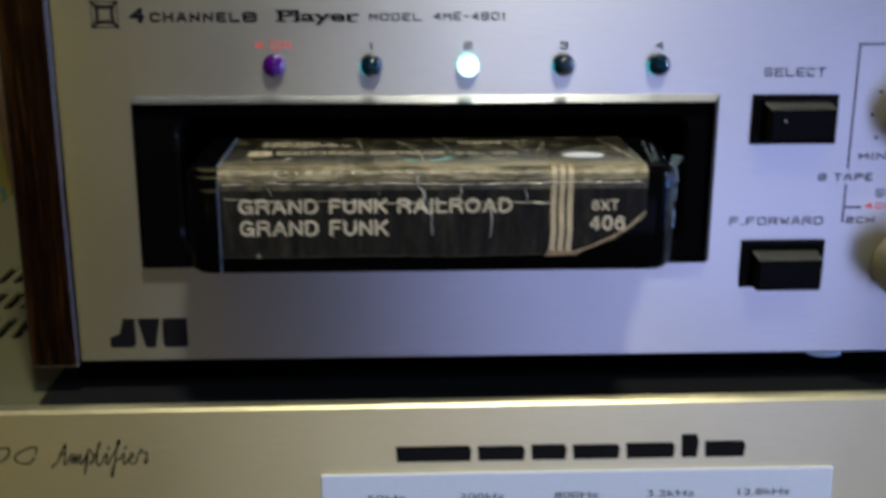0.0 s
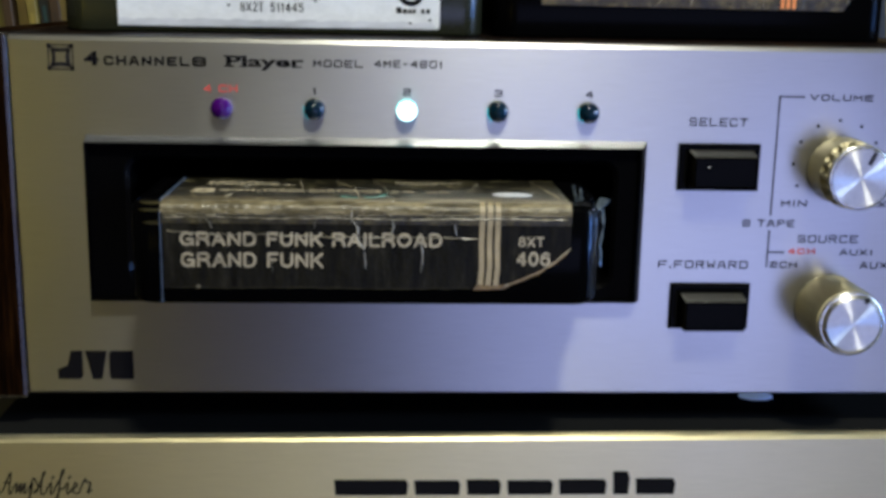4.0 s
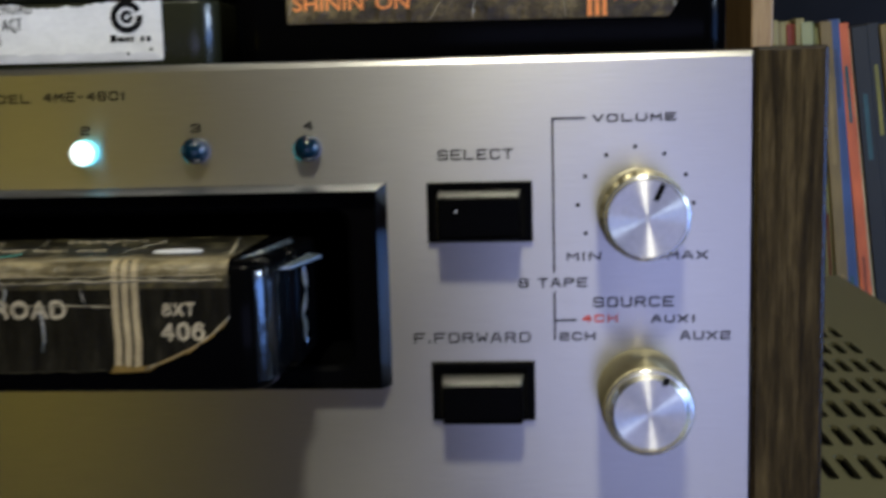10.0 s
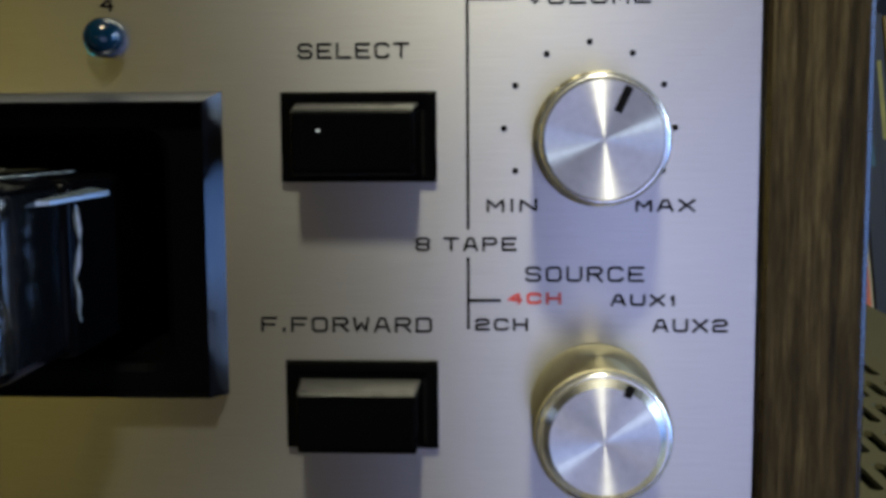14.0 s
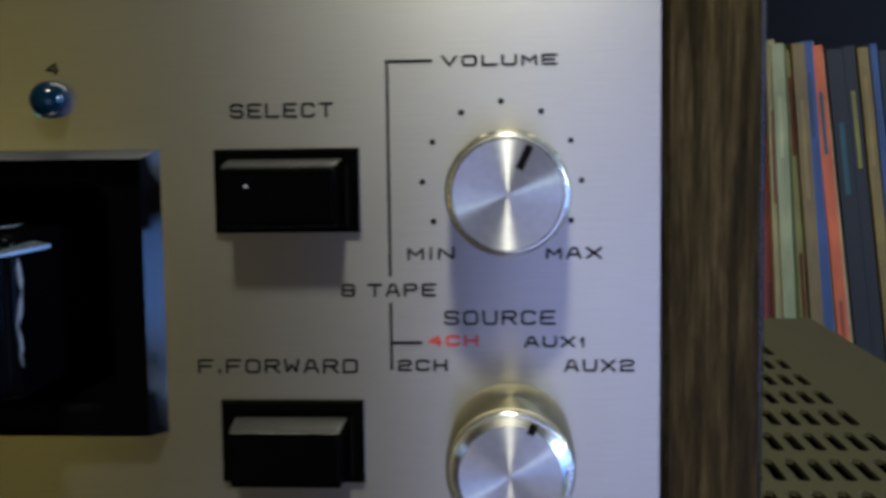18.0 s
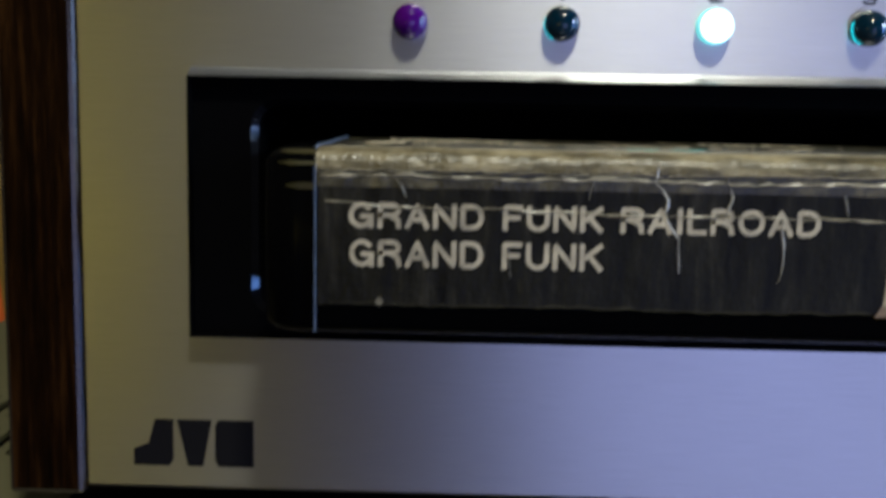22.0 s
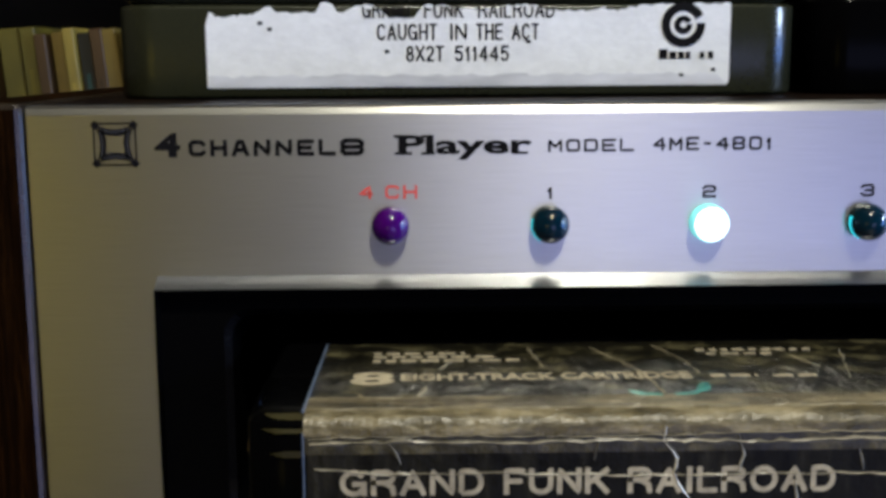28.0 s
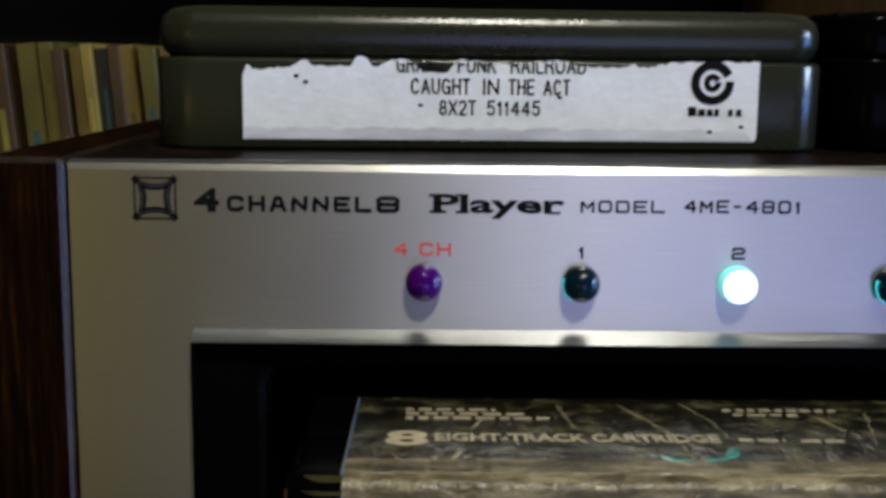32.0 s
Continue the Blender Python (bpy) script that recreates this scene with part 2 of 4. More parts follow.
LABEL_ROUND = wrapped("olive_lit_label_edge", [(0.38, (0.010, 0.008, 0.003)), (0.52, (0.030, 0.024, 0.009)), (0.68, (0.11, 0.088, 0.038))], 0.45, 0.1, 420, (0.5, 1, 0.35), 0.4)
LABEL_WHITE = plain("white_paper_label", (0.64, 0.64, 0.64), 0.6, spread=0.11, grain=1100, stretch=(0.6, 1, 1.0), bump=0.2, big=140)
LABEL_BROWN = wrapped("brown_black_label", [(0.40, (0.012, 0.008, 0.003)), (0.52, (0.05, 0.036, 0.014)), (0.66, (0.20, 0.15, 0.065))], 0.4, 0.4)
CREAM = plain("cream_print", (0.34, 0.285, 0.19), 0.5, spread=0.6, grain=420)
# pale for the glints along the film's creases, put into the colour
CREASE_BRIGHT = plain("glinting_film_crease", (0.33, 0.295, 0.22), 0.3, spread=0.8, grain=420, spec=0.4)
CREASE = plain("creased_film", (0.21, 0.18, 0.12), 0.3, spread=0.85, grain=420, spec=0.3)
FILM = plain("loose_clear_film", (0.075, 0.092, 0.105), 0.12, spread=0.7, grain=300, bump=0.5, spec=0.8, coat=0.6)
FILM_DARK = plain("film_over_black", (0.002, 0.0025, 0.003), 0.13, spread=0.5, grain=260, stretch=(1, 1, 0.4), bump=0.6, spec=0.65)
FILM_EDGE = plain("cut_film_edge", (0.085, 0.11, 0.155), 0.3, spread=0.5, grain=300, spec=0.4)
FILM_BROWN = plain("torn_brown_film", (0.15, 0.092, 0.024), 0.3, spread=0.6)
CREAM_STRIPE = plain("cream_stripe", (0.30, 0.235, 0.13), 0.45, spread=0.5, grain=300)
ORANGE = plain("orange_print", (0.75, 0.24, 0.06), 0.5, spread=0.25)
SHELL_SHEEN = plain("shell_corner_sheen", (0.024, 0.020, 0.0065), 0.4, spread=0.9, grain=380, stretch=(0.5, 1, 1), bump=0.2, spec=0.3)
TEAL = plain("teal_ink_mark", (0.035, 0.20, 0.17), 0.3, spread=0.8, grain=500)
FOLD_SHINE = plain("stretched_film_fold", (0.020, 0.018, 0.012), 0.5, spread=0.9, grain=420, stretch=(1.2, 1, 0.5), bump=0.3, spec=0.03)
LENS_OFF = gem("unlit_teal_lens", (0.0004, 0.012, 0.024))
LENS_GLINT = glowing("glowing_lens_glint", (0.02, 0.70, 0.85), 0.9)
LENS_PURPLE = gem("purple_lens", (0.040, 0.0005, 0.095))
LENS_ON = glowing("lit_lens", (0.80, 1.0, 1.0), 2.2)
# glow that stands in for a patch of light on the cover
COVER_GLOW = glowing("glow_for_light_on_cover", (0.42, 0.58, 1.0), 0.2)
LENS_RIM = glowing("lit_lens_rim", (0.22, 0.85, 0.90), 0.75)
PLASTER = plain("wall_paint", (0.16, 0.13, 0.08), 0.8, grain=120, spread=0.05, big=2)
DARK_WOOD = plain("dark_stained_wood", (0.008, 0.006, 0.005), 0.55, grain=80, spread=0.3, stretch=(0.1, 1, 1), spec=0.15)
CARPET = plain("brown_carpet", (0.10, 0.075, 0.05), 0.95, grain=400, spread=0.3)
CEIL = plain("ceiling_paint", (0.13, 0.115, 0.08), 0.9, grain=60, spread=0.03, big=2)

# ---------------------------------------------------------------- building helpers
MM = 0.001


def P(x, y, z):
    """A place in millimetres: from the player's lower left corner, y into the depth, z up."""
    return Vector((x * MM, y * MM, BASE + z * MM))


def thing(name, where, label, category, group="", kind=""):
    ob = new(name)
    ob.empty_display_size = 0.02
    ob.matrix_basis = Matrix.Translation(where)
    return tagged(ob, label, category, group, kind)


def part(name, bm, material, parent=None, label="", smooth=False):
    me = bpy.data.meshes.new(name)
    bmesh.ops.recalc_face_normals(bm, faces=bm.faces)
    bm.to_mesh(me)
    bm.free()
    for m in material if isinstance(material, (list, tuple)) else [material]:
        me.materials.append(m)
    if smooth:
        me.polygons.foreach_set("use_smooth", [True] * len(me.polygons))
        me.set_sharp_from_angle(angle=radians(35))
    ob = new(name, me)
    if parent is not None:
        ob.parent = parent
        if parent.parent is None and parent.type == "EMPTY":
            ob.matrix_parent_inverse = parent.matrix_basis.inverted()
    if label:
        tagged(ob, label)
    return ob


def box(x0, x1, y0, y1, z0, z1, bevel=0.0, segments=2, bm=None):
    bm = bm or bmesh.new()
    made = bmesh.ops.create_cube(bm, size=1)["verts"]
    for v in made:
        v.co = P(x0 + (v.co.x + 0.5) * (x1 - x0), y0 + (v.co.y + 0.5) * (y1 - y0), z0 + (v.co.z + 0.5) * (z1 - z0))
    if bevel:
        edges = list({e for v in made for e in v.link_edges})
        bmesh.ops.bevel(bm, geom=edges, offset=bevel * MM, segments=segments, profile=0.5, affect="EDGES")
    return bm


def slab(points, y0, y1, bm=None):
    """A flat outline of (x, z) points, from depth y0 (front) to y1."""
    bm = bm or bmesh.new()
    front = [bm.verts.new(P(x, y0, z)) for x, z in points]
    back = [bm.verts.new(P(x, y1, z)) for x, z in points]
    n = len(points)
    bm.faces.new(front)
    bm.faces.new(back[::-1])
    for i in range(n):
        bm.faces.new((front[i], back[i], back[(i + 1) % n], front[(i + 1) % n]))
    return bm


def flat_slab(points, z0, z1, bm=None):
    """A flat outline of (x, y) points lying down, from height z0 to z1."""
    bm = bm or bmesh.new()
    low = [bm.verts.new(P(x, y, z0)) for x, y in points]
    top = [bm.verts.new(P(x, y, z1)) for x, y in points]
    n = len(points)
    bm.faces.new(low[::-1])
    bm.faces.new(top)
    for i in range(n):
        bm.faces.new((low[i], low[(i + 1) % n], top[(i + 1) % n], top[i]))
    return bm


def round_rect(x0, x1, z0, z1, r, n=5):
    out = []
    for cx, cz, a in ((x1 - r, z0 + r, -90), (x1 - r, z1 - r, 0), (x0 + r, z1 - r, 90), (x0 + r, z0 + r, 180)):
        for i in range(n + 1):
            t = radians(a + 90 * i / n)
            out.append((cx + r * math.cos(t), cz + r * math.sin(t)))
    return out


def lathe(profile, cx, cz, n=48, flute=0.0, teeth=0, bm=None):
    """Rings of (radius, y) turned about the axis along y through (cx, cz); both ends closed."""
    bm = bm or bmesh.new()
    rings = []
    for r, y, cut in profile:
        ring = []
        for i in range(n):
            a = 2 * math.pi * i / n
            k = r - (flute * cut * (0.5 - 0.5 * math.cos(teeth * a)) if teeth else 0)
            ring.append(bm.verts.new(P(cx + k * math.cos(a), y, cz + k * math.sin(a))))
        rings.append(ring)
    for a, b in zip(rings, rings[1:]):
        for i in range(n):
            bm.faces.new((a[i], a[(i + 1) % n], b[(i + 1) % n], b[i]))
    bm.faces.new(rings[0])
    bm.faces.new(rings[-1][::-1])
    return bm


def letters(name, text, x0, x1, z0, z1, y, material, parent, weight=0.0, slant=0.0, lie=False, label="", depth=0.04):
    """Words set in the built-in face, fitted to a rectangle on an upright (or lying) plane."""
    cu = bpy.data.curves.new(name, "FONT")
    cu.body, cu.offset, cu.shear, cu.resolution_u = text, weight, slant, 3
    tmp = new("tmp_text", cu)
    bpy.context.view_layer.update()
    me = bpy.data.meshes.new_from_object(tmp.evaluated_get(bpy.context.evaluated_depsgraph_get()))
    bpy.data.objects.remove(tmp)
    bpy.data.curves.remove(cu)
    bm = bmesh.new()
    bm.from_mesh(me)
    bpy.data.meshes.remove(me)
    for f in bm.faces:
        f.smooth = False
    xs, ys = [v.co.x for v in bm.verts], [v.co.y for v in bm.verts]
    sx, sy = (x1 - x0) / (max(xs) - min(xs)), (z1 - z0) / (max(ys) - min(ys))
    left, low = min(xs), min(ys)
    made = bmesh.ops.extrude_face_region(bm, geom=bm.faces[:])["geom"]
    lifted = {v for v in made if isinstance(v, bmesh.types.BMVert)}
    for v in bm.verts:
        u, w, d = x0 + (v.co.x - left) * sx, z0 + (v.co.y - low) * sy, (depth if v in lifted else 0.0)
        v.co = P(u, w, y + d) if lie else P(u, y - d, w)
    bmesh.ops.remove_doubles(bm, verts=bm.verts, dist=1e-7)
    for f in bm.faces:
        f.smooth = False
    return part(name, bm, material, parent, label)

# ---------------------------------------------------------------- the room
STAND_TOP = -150.0   # millimetres, under the amplifier


def structure(name, bm, material, label):
    return tagged(part(name, bm, material), label, name.split("_")[0], kind="structure")


structure("floor", box(-1800, 1800, -2200, 900, -1040, -1000), CARPET, "brown carpeted floor of the room")
structure("ceiling", box(-1800, 1800, -2200, 900, 1400, 1440), CEIL, "dull tan painted ceiling above the hi-fi")
structure("wall_north", box(-1800, 1800, 900, 960, -1000, 1400), PLASTER, "plain painted wall behind the record shelf")
# opening added behind the unseen low blue light
south = box(-1800, 90, -2260, -2200, -1000, 1400)
box(1350, 1800, -2260, -2200, -1000, 1400, bm=south)
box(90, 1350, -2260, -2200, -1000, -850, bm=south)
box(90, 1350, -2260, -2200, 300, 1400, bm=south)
structure("wall_south", south, PLASTER, "painted wall with an opening added for the low blue light")
structure("wall_west", box(-1860, -1800, -2200, 900, -1000, 1400), PLASTER, "plain painted wall at the end of the room")
east = box(1800, 1860, -2200, -1000, -1000, 1400)
box(1800, 1860, -100, 900, -1000, 1400, bm=east)
box(1800, 1860, -1000, -100, -1000, -300, bm=east)
box(1800, 1860, -1000, -100, 800, 1400, bm=east)
structure("wall_east", east, PLASTER, "painted wall with a window opening")

# stand under the amplifier
stand = thing("hifi_stand", P(123, 130, -1000), "dark stained wooden stand carrying the amplifier", "stand")
part("top_board", box(-320, 570, -60, 345, STAND_TOP - 28, STAND_TOP, 2), DARK_WOOD, stand)
for x in (-318, 545):
    part("side_panel", box(x, x + 23, -50, 340, -1000, STAND_TOP - 28), DARK_WOOD, stand)
part("back_panel", box(-295, 545, 328, 338, -1000, STAND_TOP - 28), DARK_WOOD, stand)

# shelf unit for the records, standing behind the stand
SHELF = -201.0
shelf = thing("record_shelf", P(150, 560, -1000), "dark wooden record shelf with a light oak upright, full of albums", "shelf")
part("shelf_board", box(-620, 1100, 352, 800, SHELF - 22, SHELF), DARK_WOOD, shelf)
part("upper_board", box(-620, 1100, 440, 800, 305, 327), DARK_WOOD, shelf)
part("back_panel", box(-640, 1120, 800, 812, -1000, 327), DARK_WOOD, shelf)
part("plinth", box(-620, 1100, 380, 400, -1000, SHELF - 22), DARK_WOOD, shelf)
for x in (-640, 1100):
    part("side_panel", box(x, x + 20, 352, 800, -1000, 327), DARK_WOOD, shelf)
part("upright", box(309, 321, 440, 800, SHELF, 305, 1), PINE, shelf, "light oak upright")

# ---------------------------------------------------------------- the tape player
player = thing("tape_player", P(114, 110, -8.5), "silver and walnut eight-track tape player standing on the amplifier", "tape player")
for x0, x1, wood, words in ((-10.6, 1.4, WALNUT_DIM, "reddish walnut side panel"), (227.4, 241.2, WALNUT, "walnut side panel")):
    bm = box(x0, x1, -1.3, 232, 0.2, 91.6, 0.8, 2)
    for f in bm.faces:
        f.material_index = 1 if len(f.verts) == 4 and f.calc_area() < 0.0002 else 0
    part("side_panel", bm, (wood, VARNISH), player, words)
part("top_panel", box(1.5, 227.3, 2.6, 232, 87.5, 91.2), WALNUT_TOP, player, "walnut top, darkened for the shadow by the tapes")
part("bottom_panel", box(1.5, 227.3, 2.6, 232, 0.4, 3.0), BLACK_DEEP, player)
part("back_panel", box(1.5, 227.3, 228, 231.5, 3.0, 87.5), BLACK_DEEP, player)
for x in (8, 205):
    for y in (48, 205):
        bm = bmesh.new()
        ring = bmesh.ops.create_cone(bm, cap_ends=True, segments=24, radius1=0.008, radius2=0.0092, depth=0.0085)["verts"]
        bmesh.ops.translate(bm, vec=P(x + 8, y, -4.25 + 0.2), verts=ring)
        part("rubber_foot", bm, RUBBER, player)

# face plate with the tape slot cut through it
FX0, FX1, FZ0, FZ1 = 1.45, 227.3, 1.0, 91.2
SX0, SX1, SZ0, SZ1 = 18.8, 156.6, 26.4, 67.2
bm = bmesh.new()


def ring_faces(bm, a, b):
    n = len(a)
    for i in range(n):
        bm.faces.new((a[i], a[(i + 1) % n], b[(i + 1) % n], b[i]))


def rect_loop(bm, x0, x1, z0, z1, y):
    return [bm.verts.new(P(x, y, z)) for x, z in ((x0, z0), (x1, z0), (x1, z1), (x0, z1))]


loops = [rect_loop(bm, SX0 + 1, SX1 - 1, SZ0 + 1, SZ1 - 1, 2.4), rect_loop(bm, SX0 + 1, SX1 - 1, SZ0 + 1, SZ1 - 1, 0.0),
         rect_loop(bm, FX0 + 0.25, FX1 - 0.25, FZ0 + 0.7, FZ1 - 1.3, 0.0), rect_loop(bm, FX0 + 0.06, FX1 - 0.06, FZ0 + 0.2, FZ1 - 0.4, 0.45),
         rect_loop(bm, FX0, FX1, FZ0, FZ1, 1.4), rect_loop(bm, FX0, FX1, FZ0, FZ1, 2.4)]
for a, b in zip(loops, loops[1:] + loops[:1]):
    ring_faces(bm, a, b)
face = part("face_plate", bm, ALU, player, "brushed aluminium face plate")

# raised rim round the slot, polished on its slopes
bm = bmesh.new()
loops = [rect_loop(bm, SX0, SX1, SZ0, SZ1, 0.4), rect_loop(bm, SX0, SX1, SZ0, SZ1, -0.02),
         rect_loop(bm, SX0 + 0.15, SX1 - 1.75, SZ0 + 0.1, SZ1 - 1.3, -3.4), rect_loop(bm, SX0 + 0.35, SX1 - 2.05, SZ0 + 0.3, SZ1 - 1.6, -3.4),
         rect_loop(bm, SX0 + 0.35, SX1 - 2.05, SZ0 + 0.3, SZ1 - 1.6, 0.4)]
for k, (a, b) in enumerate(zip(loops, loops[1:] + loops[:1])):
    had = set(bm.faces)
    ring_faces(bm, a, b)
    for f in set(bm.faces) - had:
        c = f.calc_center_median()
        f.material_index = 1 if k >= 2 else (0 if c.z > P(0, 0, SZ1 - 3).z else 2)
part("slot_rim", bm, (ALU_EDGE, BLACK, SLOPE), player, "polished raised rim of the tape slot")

# black panel inside the rim, with the round-cornered opening
OX0, OX1, OZ0, OZ1 = 28.0, 149.6, 29.5, 62.6
bm = bmesh.new()
hole = round_rect(OX0, OX1, OZ0, OZ1, 4.0, 5)
frame_pts = []
px0, px1, pz0, pz1 = SX0 + 0.35, SX1 - 2.05, SZ0 + 0.3, SZ1 - 1.6
for x, z in hole:
    dx, dz = x - (OX0 + OX1) / 2, z - (OZ0 + OZ1) / 2
    k = min(((px1 - px0) / 2) / max(abs(dx), 1e-6), ((pz1 - pz0) / 2) / max(abs(dz), 1e-6))
    frame_pts.append(((px0 + px1) / 2 + dx * k, (pz0 + pz1) / 2 + dz * k))
n = len(hole)
corners = [(px1, pz0), (px1, pz1), (px0, pz1), (px0, pz0)]
for c in corners:
    j = min(range(n), key=lambda i: (frame_pts[i][0] - c[0]) ** 2 + (frame_pts[i][1] - c[1]) ** 2)
    frame_pts[j] = c
outer = [bm.verts.new(P(x, -0.9, z)) for x, z in frame_pts]
lip = [bm.verts.new(P(x, -0.9, z)) for x, z in hole]
mouth = [bm.verts.new(P(x, 0.0, z)) for x, z in round_rect(OX0 + 1, OX1 - 1, OZ0 + 1, OZ1 - 1, 3.2, 5)]
deep = [bm.verts.new(P(x, 48, z)) for x, z in round_rect(OX0 + 1, OX1 - 1, OZ0 + 1, OZ1 - 1, 3.2, 5)]
ring_faces(bm, outer, lip)
had = set(bm.faces)
ring_faces(bm, lip, mouth)
for f in set(bm.faces) - had:
    c = f.calc_center_median()
    f.material_index = 1 if c.x < P(OX0 + 2, 0, 0).x and c.z > P(0, 0, OZ0 + 6).z else 0
ring_faces(bm, mouth, deep)
bm.faces.new(deep)
part("slot_panel", bm, (BLACK, SLOPE), player, "black plastic slot panel")

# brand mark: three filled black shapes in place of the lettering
for pts in ([(9.0, 5.0), (14.6, 5.0), (15.3, 6.0), (15.3, 12.5), (12.4, 12.5), (11.4, 8.6), (9.0, 7.6)],
            [(15.9, 12.5), (21.4, 12.5), (20.0, 5.0), (17.6, 5.0)],
            [(22.4, 5.0), (28.0, 5.0), (28.0, 12.5), (22.4, 12.5), (21.9, 11.5), (21.9, 6.0)]):
    part("brand_mark", slab(pts, -0.12, 0.05), INK, face, "black brand mark")

# square emblem with bowed bars
bm = bmesh.new()


def bar(bm, pts, w, y=-0.1):
    """A flat strip of width w along (x, z) points."""
    rows = []
    for i, (x, z) in enumerate(pts):
        a, b = pts[max(i - 1, 0)], pts[min(i + 1, len(pts) - 1)]
        d = Vector((b[0] - a[0], b[1] - a[1])).normalized()
        rows.append((bm.verts.new(P(x - d.y * w / 2, y, z + d.x * w / 2)), bm.verts.new(P(x + d.y * w / 2, y, z - d.x * w / 2))))
    for (a, b), (c, e) in zip(rows, rows[1:]):
        bm.faces.new((a, b, e, c))


ex0, ex1, ez0, ez1 = 10.8, 16.8, 82.9, 88.9
ecx, ecz = (ex0 + ex1) / 2, (ez0 + ez1) / 2
for k in range(4):
    rot = Matrix.Rotation(radians(90 * k), 2)

    def turned(pts):
        out = []
        for u, v in pts:
            q = rot @ Vector((u, v))
            out.append((ecx + q.x, ecz + q.y))
        return out

    def bow(half, ends, dip):
        return turned([(half * (i - 6) / 6, ends - dip * (1 - ((i - 6) / 6) ** 2)) for i in range(13)])

    for pts, w, y, ink in ((turned([(-3.0, 2.87), (3.0, 2.87)]), 0.26, -0.10, INK), (bow(2.5, 2.55, 0.62), 0.24, -0.11, INK), (bow(2.1, 2.1, 0.5), 0.5, -0.09, INK_GREY),
                           (bow(1.85, 1.75, 0.36), 0.42, -0.12, INK), (turned([(-3.0, 3.0), (-2.35, 2.35)]), 0.95, -0.13, INK)):
        bm = bmesh.new()
        bar(bm, pts, w, y)
        part("emblem_bar", bm, ink, face, "black bar of the square emblem")

# square, round-cornered sign lettering: strokes on a grid of six by six, x then y
STROKES = {"A": "00 26 46 60|12 52", "B": "00 06 56 65 64 53 62 61 50 00|03 53", "C": "61 50 10 01 05 16 56 65", "D": "00 06 56 65 61 50 00", "E": "60 00 06 66|03 53",
           "F": "00 06 66|03 53", "H": "00 06|60 66|03 63", "I": "30 36", "L": "06 00 60", "M": "00 06 32 66 60", "N": "00 06 60 66", "O": "10 50 61 65 56 16 05 01 10",
           "P": "00 06 56 65 64 53 03", "R": "00 06 56 65 64 53 03|33 60", "S": "01 10 50 61 62 53 13 04 05 16 56 65", "T": "06 66|30 36", "U": "06 01 10 50 61 66", "V": "06 30 66",
           "W": "06 10 34 50 66", "X": "00 66|06 60", "K": "00 06|66 03 60", "1": "14 36 30", "2": "05 16 56 65 64 53 13 02 00 60", "3": "05 16 56 65 64 53 62 61 50 10 01|23 53",
           "4": "50 56 02 62", "8": "10 50 61 62 53 64 65 56 16 05 04 13 02 01 10|13 53", "0": "10 50 61 65 56 16 05 01 10", "-": "13 53", ".": "30 31"}


def L(words, x0, x1, z0, z1, m=INK, stroke=0.37):
    """One word of sign lettering, fitted to a rectangle on the face plate."""
    wide = {"I": 0.3, "1": 0.55, ".": 0.3, " ": 0.35, "-": 0.7}
    steps = [wide.get(c, 1.0) for c in words]
    unit = (x1 - x0) / (sum(steps) + 0.26 * (len(words) - 1))
    bm = bmesh.new()
    x = x0
    for k, (c, w) in enumerate(zip(words, steps)):
        if c != " ":
            for n, path in enumerate(STROKES[c].split("|")):
                pts = []
                for p in path.split():
                    u = int(p[0]) / 6 if w == 1.0 else 0.5 + (int(p[0]) - 3) / 6
                    pts.append((x + stroke / 2 + u * (w * unit - stroke), z0 + stroke / 2 + int(p[1]) / 6 * (z1 - z0 - stroke)))
                dense = [pts[0]]
                for a, b in zip(pts, pts[1:]):
                    n_mid = 4
                    dense += [(a[0] + (b[0] - a[0]) * i / n_mid, a[1] + (b[1] - a[1]) * i / n_mid) for i in range(1, n_mid + 1)]
                ends = [(dense[0], dense[1]), (dense[-1], dense[-2])]
                for j, (e, f) in enumerate(ends):
                    d = Vector((e[0] - f[0], e[1] - f[1])).normalized() * stroke * 0.5
                    dense[0 if j == 0 else -1] = (e[0] + d.x, e[1] + d.y)
                bar(bm, dense, stroke, -0.06 - 0.004 * ((k + n) % 3))
        x += (w + 0.26) * unit
    return part("lettering", bm, m, face)


def curve(cx, cz, rx, rz, a0, a1, n=14):
    """Points of an ellipse in a letter's box, from one angle to another."""
    return [(cx + rx * math.cos(radians(a0 + (a1 - a0) * i / n)), cz + rz * math.sin(radians(a0 + (a1 - a0) * i / n))) for i in range(n + 1)]


